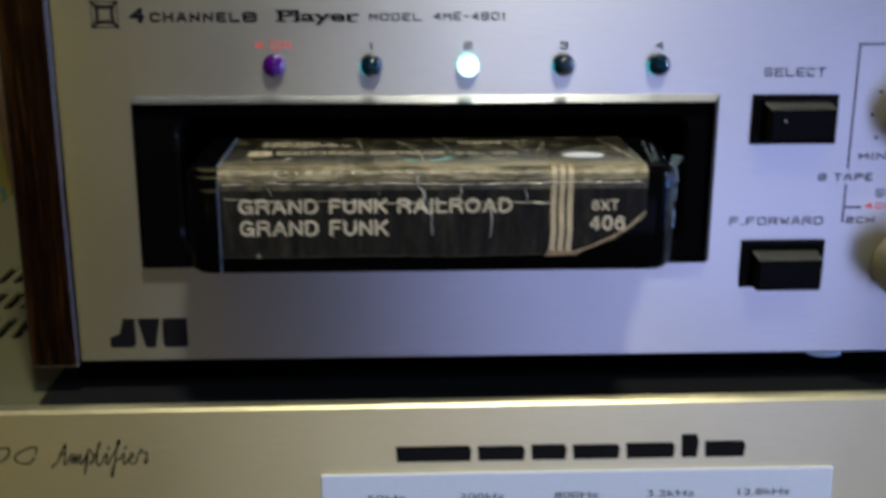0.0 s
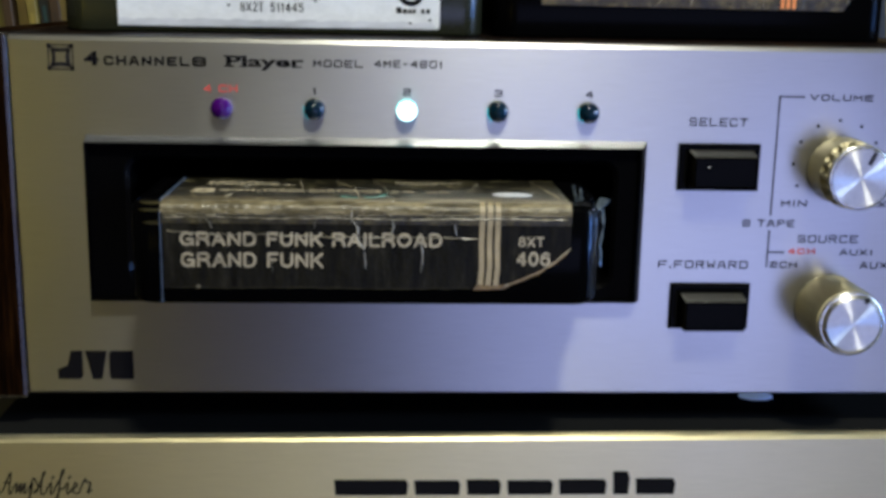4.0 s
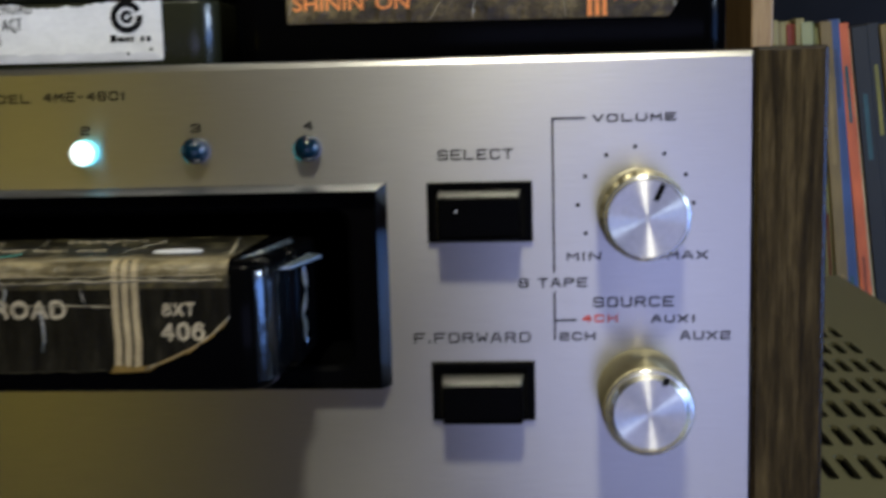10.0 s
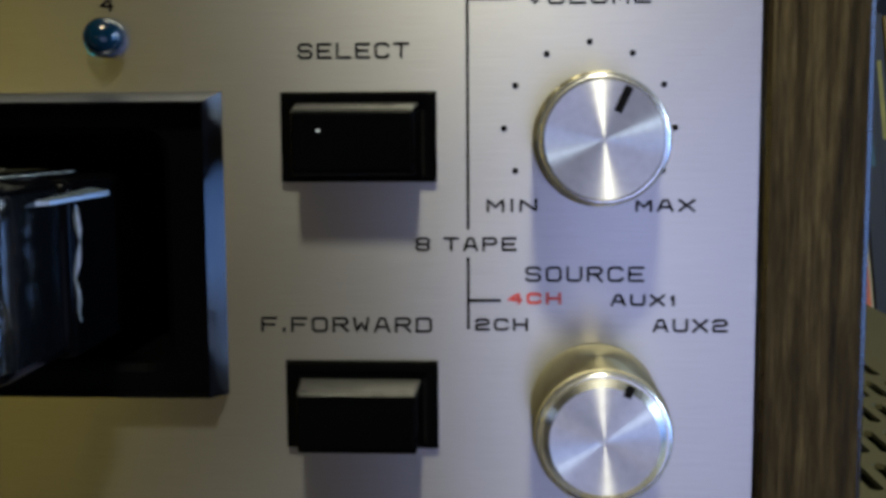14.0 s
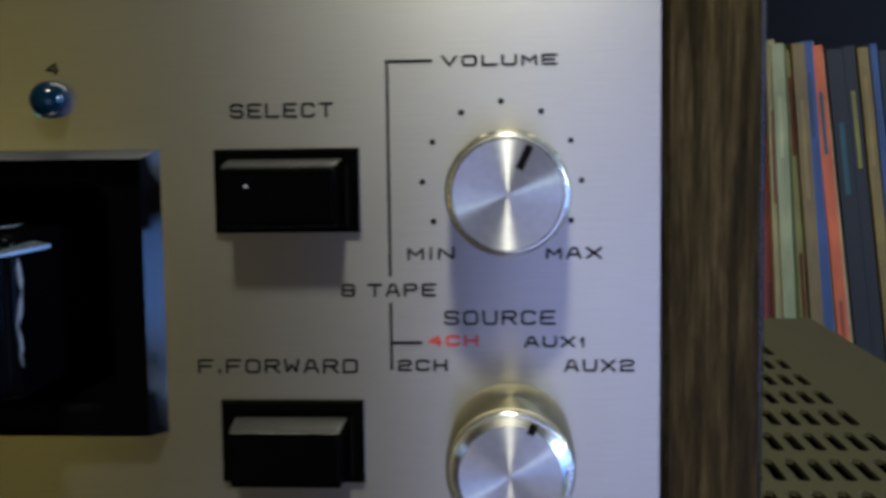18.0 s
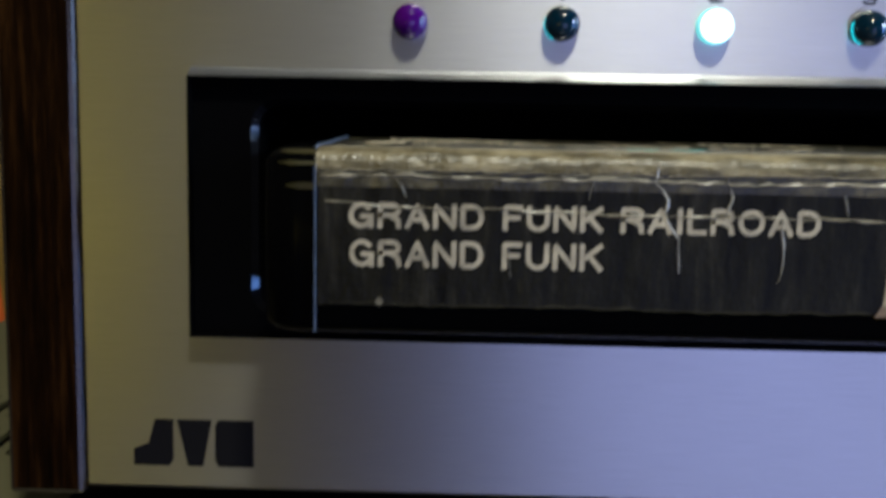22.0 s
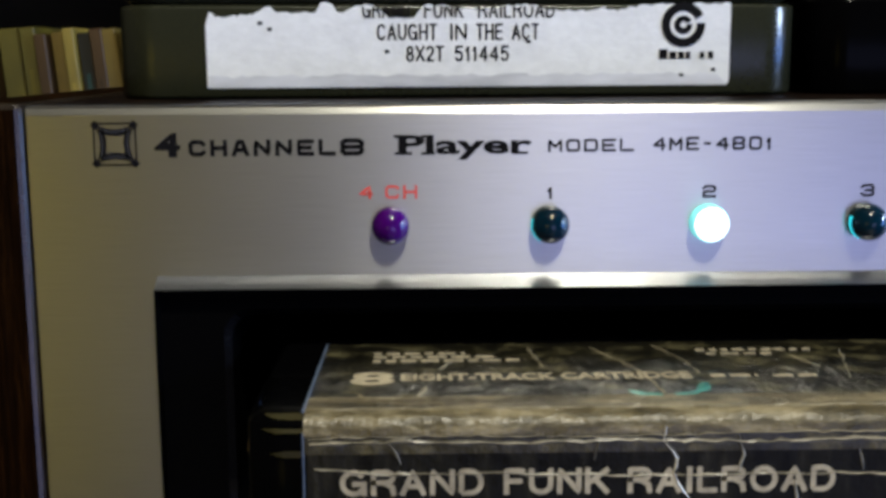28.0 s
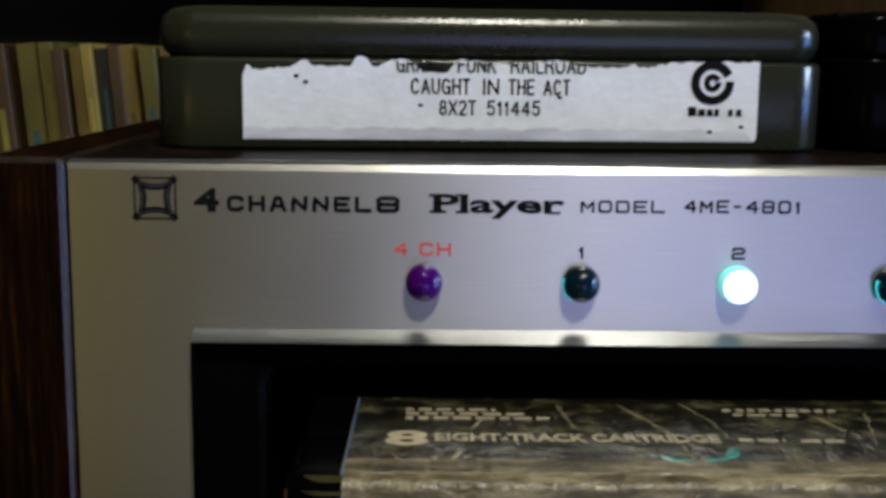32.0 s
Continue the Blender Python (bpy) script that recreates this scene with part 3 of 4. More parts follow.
# grotesque capitals in a box of one by one: the width of the letter and its strokes
SANS = {"A": (1.0, [[(0, 0), (0.5, 1), (1, 0)], [(0.2, 0.33), (0.8, 0.33)]]), "C": (1.0, [curve(0.5, 0.5, 0.5, 0.5, 40, 320, 20)]),
        "D": (0.95, [[(0, 0), (0, 1), (0.45, 1)] + curve(0.45, 0.5, 0.55, 0.5, 80, -80, 12) + [(0.45, 0), (0, 0)]]), "E": (0.85, [[(1, 0), (0, 0), (0, 1), (1, 1)], [(0, 0.52), (0.9, 0.52)]]),
        "F": (0.8, [[(0, 0), (0, 1), (1, 1)], [(0, 0.52), (0.85, 0.52)]]), "G": (1.05, [curve(0.5, 0.5, 0.5, 0.5, 45, 330, 20) + [(0.98, 0.46), (0.55, 0.46)], [(0.98, 0.46), (0.98, 0.0)]]),
        "H": (0.95, [[(0, 0), (0, 1)], [(1, 0), (1, 1)], [(0, 0.52), (1, 0.52)]]), "I": (0.12, [[(0.5, 0), (0.5, 1)]]), "K": (0.95, [[(0, 0), (0, 1)], [(1, 1), (0.05, 0.4)], [(0.35, 0.6), (1, 0)]]),
        "L": (0.75, [[(0, 1), (0, 0), (1, 0)]]), "N": (0.95, [[(0, 0), (0, 1), (1, 0), (1, 1)]]), "O": (1.1, [curve(0.5, 0.5, 0.5, 0.5, 90, 450, 24)]),
        "R": (0.95, [[(0, 0), (0, 1), (0.6, 1)] + curve(0.6, 0.76, 0.38, 0.24, 80, -80, 8) + [(0.6, 0.52), (0, 0.52)], [(0.55, 0.5), (0.95, 0.3), (1, 0)]]),
        "T": (0.85, [[(0, 1), (1, 1)], [(0.5, 1), (0.5, 0)]]), "U": (0.95, [[(0, 1), (0, 0.38)] + curve(0.5, 0.38, 0.5, 0.38, 190, 350, 12) + [(1, 0.38), (1, 1)]]),
        "X": (0.95, [[(0, 0), (1, 1)], [(0, 1), (1, 0)]]), "0": (0.8, [curve(0.5, 0.5, 0.5, 0.5, 90, 450, 24)]), "1": (0.4, [[(0.1, 0.72), (0.7, 1), (0.7, 0)]]),
        "2": (0.8, [curve(0.5, 0.72, 0.48, 0.28, 165, -35, 10) + [(0, 0), (1, 0)]]), "4": (0.85, [[(0.75, 0), (0.75, 1), (0, 0.28), (1, 0.28)]]),
        "5": (0.8, [[(0.95, 1), (0.15, 1), (0.06, 0.5)] + curve(0.48, 0.32, 0.48, 0.32, 130, -150, 12)]), "6": (0.8, [curve(0.5, 0.32, 0.5, 0.32, 90, 450, 18), [(0.0, 0.36), (0.12, 0.78), (0.5, 1), (0.95, 0.85)]]),
        "8": (0.8, [curve(0.5, 0.75, 0.4, 0.25, 90, 450, 16), curve(0.5, 0.26, 0.5, 0.26, 90, 450, 16)])}


def sans(words, x0, x1, z0, z1, y, material, owner, stroke):
    """One word of even, round-lined capitals, fitted to a rectangle on an upright plane."""
    bm = bmesh.new()
    gap, high = 0.36, z1 - z0 - stroke
    wide = [SANS[c][0] for c in words]
    unit = (x1 - x0 - stroke * len(words)) / (sum(wide) + gap * 0.5 * (len(words) - 1))
    space, x, layer = gap * 0.5 * unit, x0 + stroke / 2, 0
    for c, w in zip(words, wide):
        for path in SANS[c][1]:
            pts = [(x + u * w * unit, z0 + stroke / 2 + v * high) for u, v in path]
            dense = [pts[0]]
            for a, b in zip(pts, pts[1:]):
                dense += [(a[0] + (b[0] - a[0]) * k, a[1] + (b[1] - a[1]) * k) for k in (0.12, 0.5, 0.88, 1.0)]
            if pts[0] != pts[-1]:
                for j, (e, f) in ((0, (dense[0], dense[1])), (-1, (dense[-1], dense[-2]))):
                    d = Vector((e[0] - f[0], e[1] - f[1])).normalized() * stroke * 0.42
                    dense[j] = (e[0] + d.x, e[1] + d.y)
            bar(bm, dense, stroke, y - 0.004 * (layer % 3))
            layer += 1
        x += w * unit + stroke + space
    return part("lettering", bm, material, owner)


G = lambda s, x0, x1, z0, z1, m=INK, w=0.0, sl=0.0: letters("lettering", s, x0, x1, z0, z1, -0.02, m, face, w, sl)
G("4", 19.2, 22.8, 84.0, 87.4, w=0.04)
L("CHANNEL", 23.9, 44.3, 84.1, 86.4, stroke=0.6)
L("8", 44.9, 48.3, 84.1, 86.5, stroke=0.62)
G("Player", 53.0, 71.7, 83.4, 86.9, w=0.03)
for x0, x1, z0, z1 in ((52.5, 54.9, 84.15, 84.55), (52.4, 53.2, 86.5, 86.9), (56.2, 58.1, 84.15, 84.5), (56.2, 57.0, 86.55, 86.9), (69.0, 71.1, 84.15, 84.5)):
    part("serif", box(x0, x1, -0.07, 0.05, z0, z1), INK, face)
L("MODEL", 73.9, 85.9, 84.4, 86.2)
L("4ME-4801", 88.5, 105.4, 84.5, 86.4)
L("4 CH", 47.4, 55.6, 78.0, 79.9, INK_RED)
for i, s in enumerate("1234"):
    x = 74.3 + 22.4 * i
    L(s, x - (0.6 if s == "1" else 1.0), x + (0.6 if s == "1" else 1.0), 77.8, 79.6)
L("SELECT", 166.9, 181.6, 71.3, 73.4)
L("VOLUME", 196.9, 212.9, 78.0, 79.6)
L("MIN", 191.7, 198.4, 51.1, 52.9)
L("MAX", 211.2, 219.0, 51.1, 52.8)
L("8 TAPE", 182.2, 195.7, 45.9, 47.8)
L("SOURCE", 196.8, 212.5, 41.8, 43.9)
L("4CH", 194.4, 201.6, 38.8, 40.4, INK_RED, 0.42)
L("2CH", 190.1, 197.2, 35.2, 36.9)
L("AUX1", 208.1, 216.9, 38.6, 40.2)
L("AUX2", 213.7, 223.5, 35.1, 36.9)
L("F.FORWARD", 161.2, 184.4, 34.9, 37.0)
for x0, x1, z0, z1 in ((189.05, 189.45, 48.8, 78.9), (189.05, 195.6, 78.7, 79.1), (189.05, 189.45, 35.4, 45.1), (189.3, 193.6, 39.1, 39.5)):
    part("printed_line", box(x0, x1, -0.09, 0.05, z0, z1), INK, face)
for i in range(9):
    a = radians(-120 + 30 * i)
    part("scale_dot", lathe([(0.42, -0.09, 0), (0.42, 0.05, 0)], 205.1 + 11.1 * math.sin(a), 62.1 + 11.1 * math.cos(a), 10), INK, face)

# indicator lamps
for i in range(5):
    x = 51.8 + 22.4 * i
    m = (LENS_PURPLE, LENS_OFF, LENS_ON, LENS_OFF, LENS_OFF)[i]
    prof = [(2.62, 0.2, 0), (2.62, -1.4, 0)] + [(2.62 * math.cos(radians(a)), -1.4 - 2.3 * math.sin(radians(a)), 0) for a in range(12, 88, 12)] + [(0.2, -3.7, 0)]
    bm = lathe(prof, x, 74.3, 32)
    for f in bm.faces:
        f.material_index = 1 if i == 2 and f.calc_center_median().y > P(0, -2.2, 0).y else 0
    bulb = part("indicator_lamp", bm, (m, LENS_RIM) if i == 2 else m, player, ("purple lens", "unlit dark teal lens", "lit white lens", "unlit dark teal lens", "unlit dark teal lens")[i], smooth=True)

    if i in (1, 3, 4):
        # glowing crescent added low on the unlit lens for its cyan glint
        bm = bmesh.new()
        rows = []
        for a in range(160, 241, 8):
            w = 0.75 * math.sin(radians((a - 160) / 80 * 180)) + 0.04
            c, d = math.cos(radians(a)), math.sin(radians(a))
            rows.append([bm.verts.new(P(x + r * c, y, 74.3 + r * d)) for r, y in ((2.66, -0.9), (2.70, -1.5), (2.66 - w, -1.85 - w))])
        for a, b in zip(rows, rows[1:]):
            for k in range(2):
                bm.faces.new((a[k], a[k + 1], b[k + 1], b[k]))
        part("lens_glint", bm, LENS_GLINT, bulb, "glowing cyan crescent added for the glint in the lens", smooth=True)

# push buttons
for z0, z1, kz0, kz1 in ((55.2, 67.0, 56.3, 65.6), (19.2, 31.1, 20.0, 29.0)):
    bm = bmesh.new()
    loops = [rect_loop(bm, 164.6, 185.2, z0, z1, 0.3), rect_loop(bm, 164.6, 185.2, z0, z1, -0.8), rect_loop(bm, 165.0, 184.8, z0 + 0.4, z1 - 0.4, -1.2),
             rect_loop(bm, 166.1, 183.7, z0 + 0.8, z1 - 1.2, -1.2), rect_loop(bm, 166.1, 183.7, z0 + 0.8, z1 - 1.2, 0.3)]
    for a, b in zip(loops, loops[1:] + loops[:1]):
        ring_faces(bm, a, b)
    button = part("push_button", bm, BLACK_GLOSS, player, "black push button")
    bm = bmesh.new()
    ax0, ax1 = 166.6, 183.2
    pts = [(kz1, 0.4), (kz1, -1.8), (kz1 - 0.7, -6.6), (kz1 - 1.2, -7.2), (kz0 + 0.6, -7.2), (kz0, -6.6), (kz0, 0.4)]
    left = [bm.verts.new(P(ax0 + (0.5 if y < -5 else 0), y, z)) for z, y in pts]
    right = [bm.verts.new(P(ax1 - (0.5 if y < -5 else 0), y, z)) for z, y in pts]
    bm.faces.new(left)
    bm.faces.new(right[::-1])
    for i in range(len(pts) - 1):
        bm.faces.new((left[i], right[i], right[i + 1], left[i + 1]))
    bmesh.ops.bevel(bm, geom=[e for e in bm.edges], offset=0.00045, segments=3, profile=0.5, affect="EDGES")
    bmesh.ops.recalc_face_normals(bm, faces=bm.faces)
    for f in bm.faces:
        c = f.calc_center_median()
        f.material_index = 1 if f.normal.z > 0.5 and c.y < P(0, -1.9, 0).y else 0
    part("key_cap", bm, (BLACK_GLOSS, KEY_TOP), button)
    part("well", box(165.4, 184.4, -0.35, 0.2, z0 + 0.4, z1 - 0.6), BLACK_DEEP, button)

part("paint_speck", lathe([(0.2, -7.26, 0), (0.2, -7.1, 0)], 170.6, 62.0, 10), LABEL_WHITE, player)

# knobs
for cx, cz, length, fr, p0, p1 in ((206.0, 60.8, 14.2, 7.35, 3.6, 6.9), (206.1, 25.0, 17.4, 7.6, 6.0, 7.5)):
    angle, br = 25, fr + 0.7
    prof = [(br + 0.3, -0.4, 0), (br + 0.3, -length + 5.4, 0), (br + 0.1, -length + 5.0, 1), (br + 0.1, -length + 2.3, 1), (fr - 0.1, -length + 2.0, 0.2), (fr - 0.1, -length + 0.8, 0)]
    fluted = cz > 40
    knob = part("knob", lathe(prof, cx, cz, 108, 0.8, 18 if fluted else 0), ALU_KNOB, player, "aluminium knob with a fluted rim" if fluted else "smooth aluminium knob", smooth=True)
    cut = 0.25 if fluted else 1.0      # width of the turned chamfer round the face
    back = 0.86 * cut + 0.75 - length
    ring = [(fr - 0.2, back + 0.7, 0)] + [(fr + 0.1 + 0.55 * math.cos(radians(a)), back - 0.65 * math.sin(radians(a)), 0) for a in range(-80, 81, 20)] + [(fr - 0.2, back - 0.64, 0)]
    part("lip", lathe(ring, cx, cz, 64), ALU_LIP, knob, "polished lip of the knob", smooth=True)
    bm = lathe([(fr, -length + 0.86 * cut + 0.1, 0), (fr - cut, -length, 0)], 0, 0, 64)
    for f in bm.faces:
        f.material_index = 1 if len(f.verts) == 4 else 0
    for v in bm.verts:
        v.co -= Vector((0, 0, BASE))
    disc = part("knob_face", bm, (ALU_SPUN, ALU_CHAMFER), knob, "spun aluminium knob face")
    disc.matrix_basis = Matrix.Translation(P(cx, 0, cz))
    a = radians(angle)
    d, s = Vector((math.sin(a), math.cos(a))), Vector((math.cos(a), -math.sin(a)))
    pts = []
    for r, w in ((p0, 0.5), (p1, 0.5), (p1, -0.5), (p0, -0.5)):
        pts.append((cx + d.x * r + s.x * w, cz + d.y * r + s.y * w))
    part("pointer", slab(pts, -length - 0.08, -length + 0.1), INK, knob, "black pointer line")

# ---------------------------------------------------------------- the amplifier
AT = -8.6     # top of its cover
AX0, AX1, AY1 = -84.0, 332.0, 335.0
amp = thing("amplifier", P(124, 160, STAND_TOP), "champagne aluminium console amplifier with a slotted grey cover", "amplifier")
bm = bmesh.new()
prof = [(-4.4, AT - 0.3), (-4.7, AT + 0.15), (-5.6, AT + 0.05), (-6.5, AT - 0.4), (-7.0, AT - 1.2), (-7.0, STAND_TOP + 12), (-4.4, STAND_TOP + 12)]
left = [bm.verts.new(P(AX0 - 2, y, z)) for y, z in prof]
right = [bm.verts.new(P(AX1 + 2, y, z + (1.5 if z > AT - 2 else 0.0))) for y, z in prof]
bm.faces.new(left)
bm.faces.new(right[::-1])
for i in range(len(prof)):
    j = (i + 1) % len(prof)
    bm.faces.new((left[i], right[i], right[j], left[j]))
front = part("front_plate", bm, ALU_GOLD, amp, "champagne brushed aluminium front")
part("bottom_panel", box(AX0, AX1, 6, AY1, STAND_TOP + 12, STAND_TOP + 14), BLACK_DEEP, amp)
part("side_panel", box(AX0, AX0 + 1.5, 6, AY1, STAND_TOP + 14, AT - 1.6), AMP_GREY, amp)
part("side_panel", box(AX1 - 1.5, AX1, 6, AY1, STAND_TOP + 14, AT - 1.6), AMP_GREY, amp)
part("back_panel", box(AX0 + 1.5, AX1 - 1.5, AY1 - 2, AY1, STAND_TOP + 14, AT - 1.6), BLACK_DEEP, amp)
part("chassis", box(AX0 + 4, AX1 - 4, 10, AY1 - 6, AT - 30, AT - 26), BLACK_DEEP, amp)
for x in (AX0 + 30, AX1 - 30):
    for y in (30, AY1 - 40):
        part("rubber_foot", box(x - 12, x + 12, y - 12, y + 12, STAND_TOP, STAND_TOP + 12, 2), RUBBER, amp)

# slotted cover: one sheet, every slot cut through
bm = bmesh.new()
CW, CL, SW, SL = 5.18, 25.7, 2.8, 18.6
COLS, ROWS_N = 68, 11
GX0 = 298.6 - COLS * CW + 1.0
GY0 = 40.0


def quad(bm, *pts):
    bm.faces.new([bm.verts.new(p) for p in pts])


def sheet(x0, x1, y0, y1):
    quad(bm, P(x0, y0, AT), P(x1, y0, AT), P(x1, y1, AT), P(x0, y1, AT))


GX1, GY1 = GX0 + COLS * CW, GY0 + ROWS_N * CL
sheet(AX0, GX0, -4.4, AY1)
sheet(GX1, AX1, -4.4, AY1)
sheet(GX0, GX1, -4.4, GY0)
sheet(GX0, GX1, GY1, AY1)
for c in range(COLS):
    for r in range(ROWS_N):
        x, y = GX0 + c * CW, GY0 + r * CL
        xa, xb = x + (CW - SW) / 2, x + (CW + SW) / 2
        ya, yb = y + (CL - SL) / 2, y + (CL + SL) / 2
        xm = (xa + xb) / 2
        hole = [(xa, ya + 1.0), (xm, ya), (xb, ya + 1.0), (xb, yb - 1.0), (xm, yb), (xa, yb - 1.0)]
        rim = [(x, y), (xm, y), (x + CW, y), (x + CW, y + CL), (xm, y + CL), (x, y + CL)]
        hv = [bm.verts.new(P(u, v, AT)) for u, v in hole]
        rv = [bm.verts.new(P(u, v, AT)) for u, v in rim]
        lv = [bm.verts.new(P(u, v, AT - 1.2)) for u, v in hole]
        for i in range(6):
            j = (i + 1) % 6
            bm.faces.new((rv[i], rv[j], hv[j], hv[i]))
            bm.faces.new((hv[i], hv[j], lv[j], lv[i]))
for a, b in (((AX1, -4.4), (AX1, AY1)), ((AX1, AY1), (AX0, AY1)), ((AX0, AY1), (AX0, -4.4))):
    quad(bm, P(*a, AT), P(*b, AT), P(*b, AT - 1.6), P(*a, AT - 1.6))
bmesh.ops.remove_doubles(bm, verts=bm.verts, dist=1e-6)
part("slotted_cover", bm, AMP_GREY, amp, "grey painted slotted steel cover")

# thin black sheet added for the dark between the player and the cover
mat = flat_slab(round_rect(-9.0, 240.0, -4.0, 228.0, 2.0, 3), AT + 0.02, AT + 0.28)
tagged(part("mat", mat, RUBBER), "thin black sheet added for the dark under the tape player", "mat")

# small glowing dome added for a patch of light on the cover, under the player
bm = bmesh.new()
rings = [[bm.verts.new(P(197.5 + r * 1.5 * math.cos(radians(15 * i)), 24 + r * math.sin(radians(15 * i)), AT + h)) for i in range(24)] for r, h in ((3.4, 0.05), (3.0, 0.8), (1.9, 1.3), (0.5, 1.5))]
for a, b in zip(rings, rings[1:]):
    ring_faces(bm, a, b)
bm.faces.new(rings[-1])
part("glow_spot", bm, COVER_GLOW, amp, "glowing blue-white dome added for a patch of light on the cover", smooth=True)

# brand mark as filled shapes
x = 79.0
for w, h in ((19.5, 4.2), (12.5, 4.0), (9.5, 4.2), (12.5, 4.0), (13.0, 4.2), (5.0, 6.4), (11.0, 4.4)):
    pts = [(x + 0.3, -23.9), (x + w - 0.8, -23.9), (x + w - 0.5, -23.9 + h * 0.7), (x + w - 1.2, -23.9 + h), (x, -23.9 + h)]
    part("brand_mark", slab(pts, -7.15, -6.9), INK, front, "heavy black brand mark")
    x += w + 1.0
A = lambda s, x0, x1, z0, z1, m=INK, w=0.0, sl=0.0, y=-7.02: letters("lettering", s, x0, x1, z0, z1, y, m, front, w, sl)
A("console", 241.9, 265.0, -21.4, -18.2, w=0.02, sl=0.15)
bm = bmesh.new()
for r, y in ((4.4, -7.14), (2.2, -7.15)):
    bar(bm, [(271.6 + r * math.cos(radians(10 * i)), -19.8 + r * math.sin(radians(10 * i))) for i in range(37)], 0.4, y)
part("emblem", bm, INK, front, "round line emblem")

# pen-written maker's line: strokes through points on a grid, x then y, baseline 3
PEN = {"D": "32 48 37 33 22 13 43 75 78 58 28 17|", "C": "76 78 58 26 24 43 63 75|", "A": "02 13 34 69 63 84|36 66|", "m": "04 26 23 46 43 66 63 84|", "p": "04 26 10 27 46 54 33 44|",
       "l": "04 39 28 23 43 54|", "i": "04 26 23 33 44|27 38|", "f": "04 49 39 20 10 34 54|", "e": "04 35 26 14 23 43 54|", "r": "04 27 36 56 43 64|"}


def pen_word(words, x0, x1, z0, z1, stroke=0.26):
    bm = bmesh.new()
    wide = {"D": 7.5, "C": 7.5, "A": 7.5, "m": 7.6, "p": 4.6, "l": 4.6, "i": 3.6, "f": 4.6, "e": 4.6, "r": 5.6}
    unit, x = (x1 - x0) / sum(wide[c] for c in words), x0
    for c in words:
        for path in PEN[c].split("|"):
            pts = [Vector((int(p[0]), int(p[1]))) for p in path.split()]
            if len(pts) < 2:
                continue
            line = []
            for k in range(len(pts) - 1):
                p0, p1, p2, p3 = pts[max(k - 1, 0)], pts[k], pts[k + 1], pts[min(k + 2, len(pts) - 1)]
                for i in range(6):
                    t = i / 6
                    line.append(0.5 * (2 * p1 + (p2 - p0) * t + (2 * p0 - 5 * p1 + 4 * p2 - p3) * t * t + (3 * p1 - p0 - 3 * p2 + p3) * t ** 3))
            line.append(pts[-1])
            bar(bm, [(x + (q.x + 0.25 * (q.y - 3)) * unit, z0 + q.y / 9 * (z1 - z0)) for q in line], stroke, -7.06)
        x += wide[c] * unit
    return part("lettering", bm, INK, front)


pen_word("DC", -23.5, -10.0, -25.0, -17.6, 0.46)
pen_word("Amplifier", -6.0, 17.5, -25.8, -17.4, 0.42)

eq = part("equalizer_plate", box(60.2, 190.5, -7.9, -6.9, -95, -27.0, 0.3), EQ_PLATE, amp, "pale blue equalizer plate")
E_ = lambda s, x0, x1, z0, z1: letters("lettering", s, x0, x1, z0, z1, -7.92, INK, eq)
for i, s in enumerate(("50Hz", "200Hz", "800Hz", "3.2kHz", "12.8kHz")):
    cx = 76.6 + 24.1 * i
    w = (9.6, 11.2, 11.2, 12.2, 13.4)[i]
    E_(s, cx - w / 2, cx + w / 2, -34.4, -32.6)
    bm = bmesh.new()
    loops = [rect_loop(bm, cx - 4.0, cx + 4.0, -88, -38.0, -7.8), rect_loop(bm, cx - 4.0, cx + 4.0, -88, -38.0, -8.1),
             rect_loop(bm, cx - 3.0, cx + 3.0, -87, -39.2, -8.1), rect_loop(bm, cx - 3.0, cx + 3.0, -87, -39.2, -7.8)]
    for a, b in zip(loops, loops[1:] + loops[:1]):
        ring_faces(bm, a, b)
    part("slider_frame", bm, BRASS, eq, "brass edge of a slider slot")
    part("slider_slot", box(cx - 3.0, cx + 3.0, -7.96, -7.7, -87, -39.2), BLACK_DEEP, eq)
    part("slider_blade", box(cx - 1.2, cx + 1.2, -8.6, -7.9, -87, -41), BLACK, eq)
    if i < 4:
        part("printed_line", box(cx + 7.5, cx + 16.5, -7.97, -7.85, -42.3, -42.0), INK, eq)
        part("scale_dot", lathe([(0.7, -7.99, 0), (0.7, -7.85, 0)], cx + 12, -38.2, 12), INK, eq)
part("scale_dot", lathe([(0.7, -7.99, 0), (0.7, -7.85, 0)], 65.5, -38.2, 12), INK, eq)
part("scale_dot", lathe([(0.7, -7.99, 0), (0.7, -7.85, 0)], 184.2, -38.2, 12), INK, eq)
E_("10", 182.5, 185.6, -43.2, -41.4)
part("printed_line", box(179.0, 181.0, -7.97, -7.85, -42.4, -42.1), INK, eq)

# ---------------------------------------------------------------- the tape in the slot
tape = thing("tape_cartridge", P(91, 0, 33.8), "black eight-track cartridge in torn film, pushed halfway into the slot", "cartridge", "eight-track cartridges")


def shell_outline(d):
    """The shell seen from above, drawn in by d all round."""
    out = [(139.8 - d, -14.0 - d), (35.2 + d, -14.0 - d)]
    for ccx, ccy, a0, r in ((40.4, -28.0, 180, 5.2), (134.6, -28.0, 270, 5.2)):
        out += [(ccx + (r - d) * math.cos(radians(a0 + 15 * i)), ccy + (r - d) * math.sin(radians(a0 + 15 * i))) for i in range(7)]
    return out


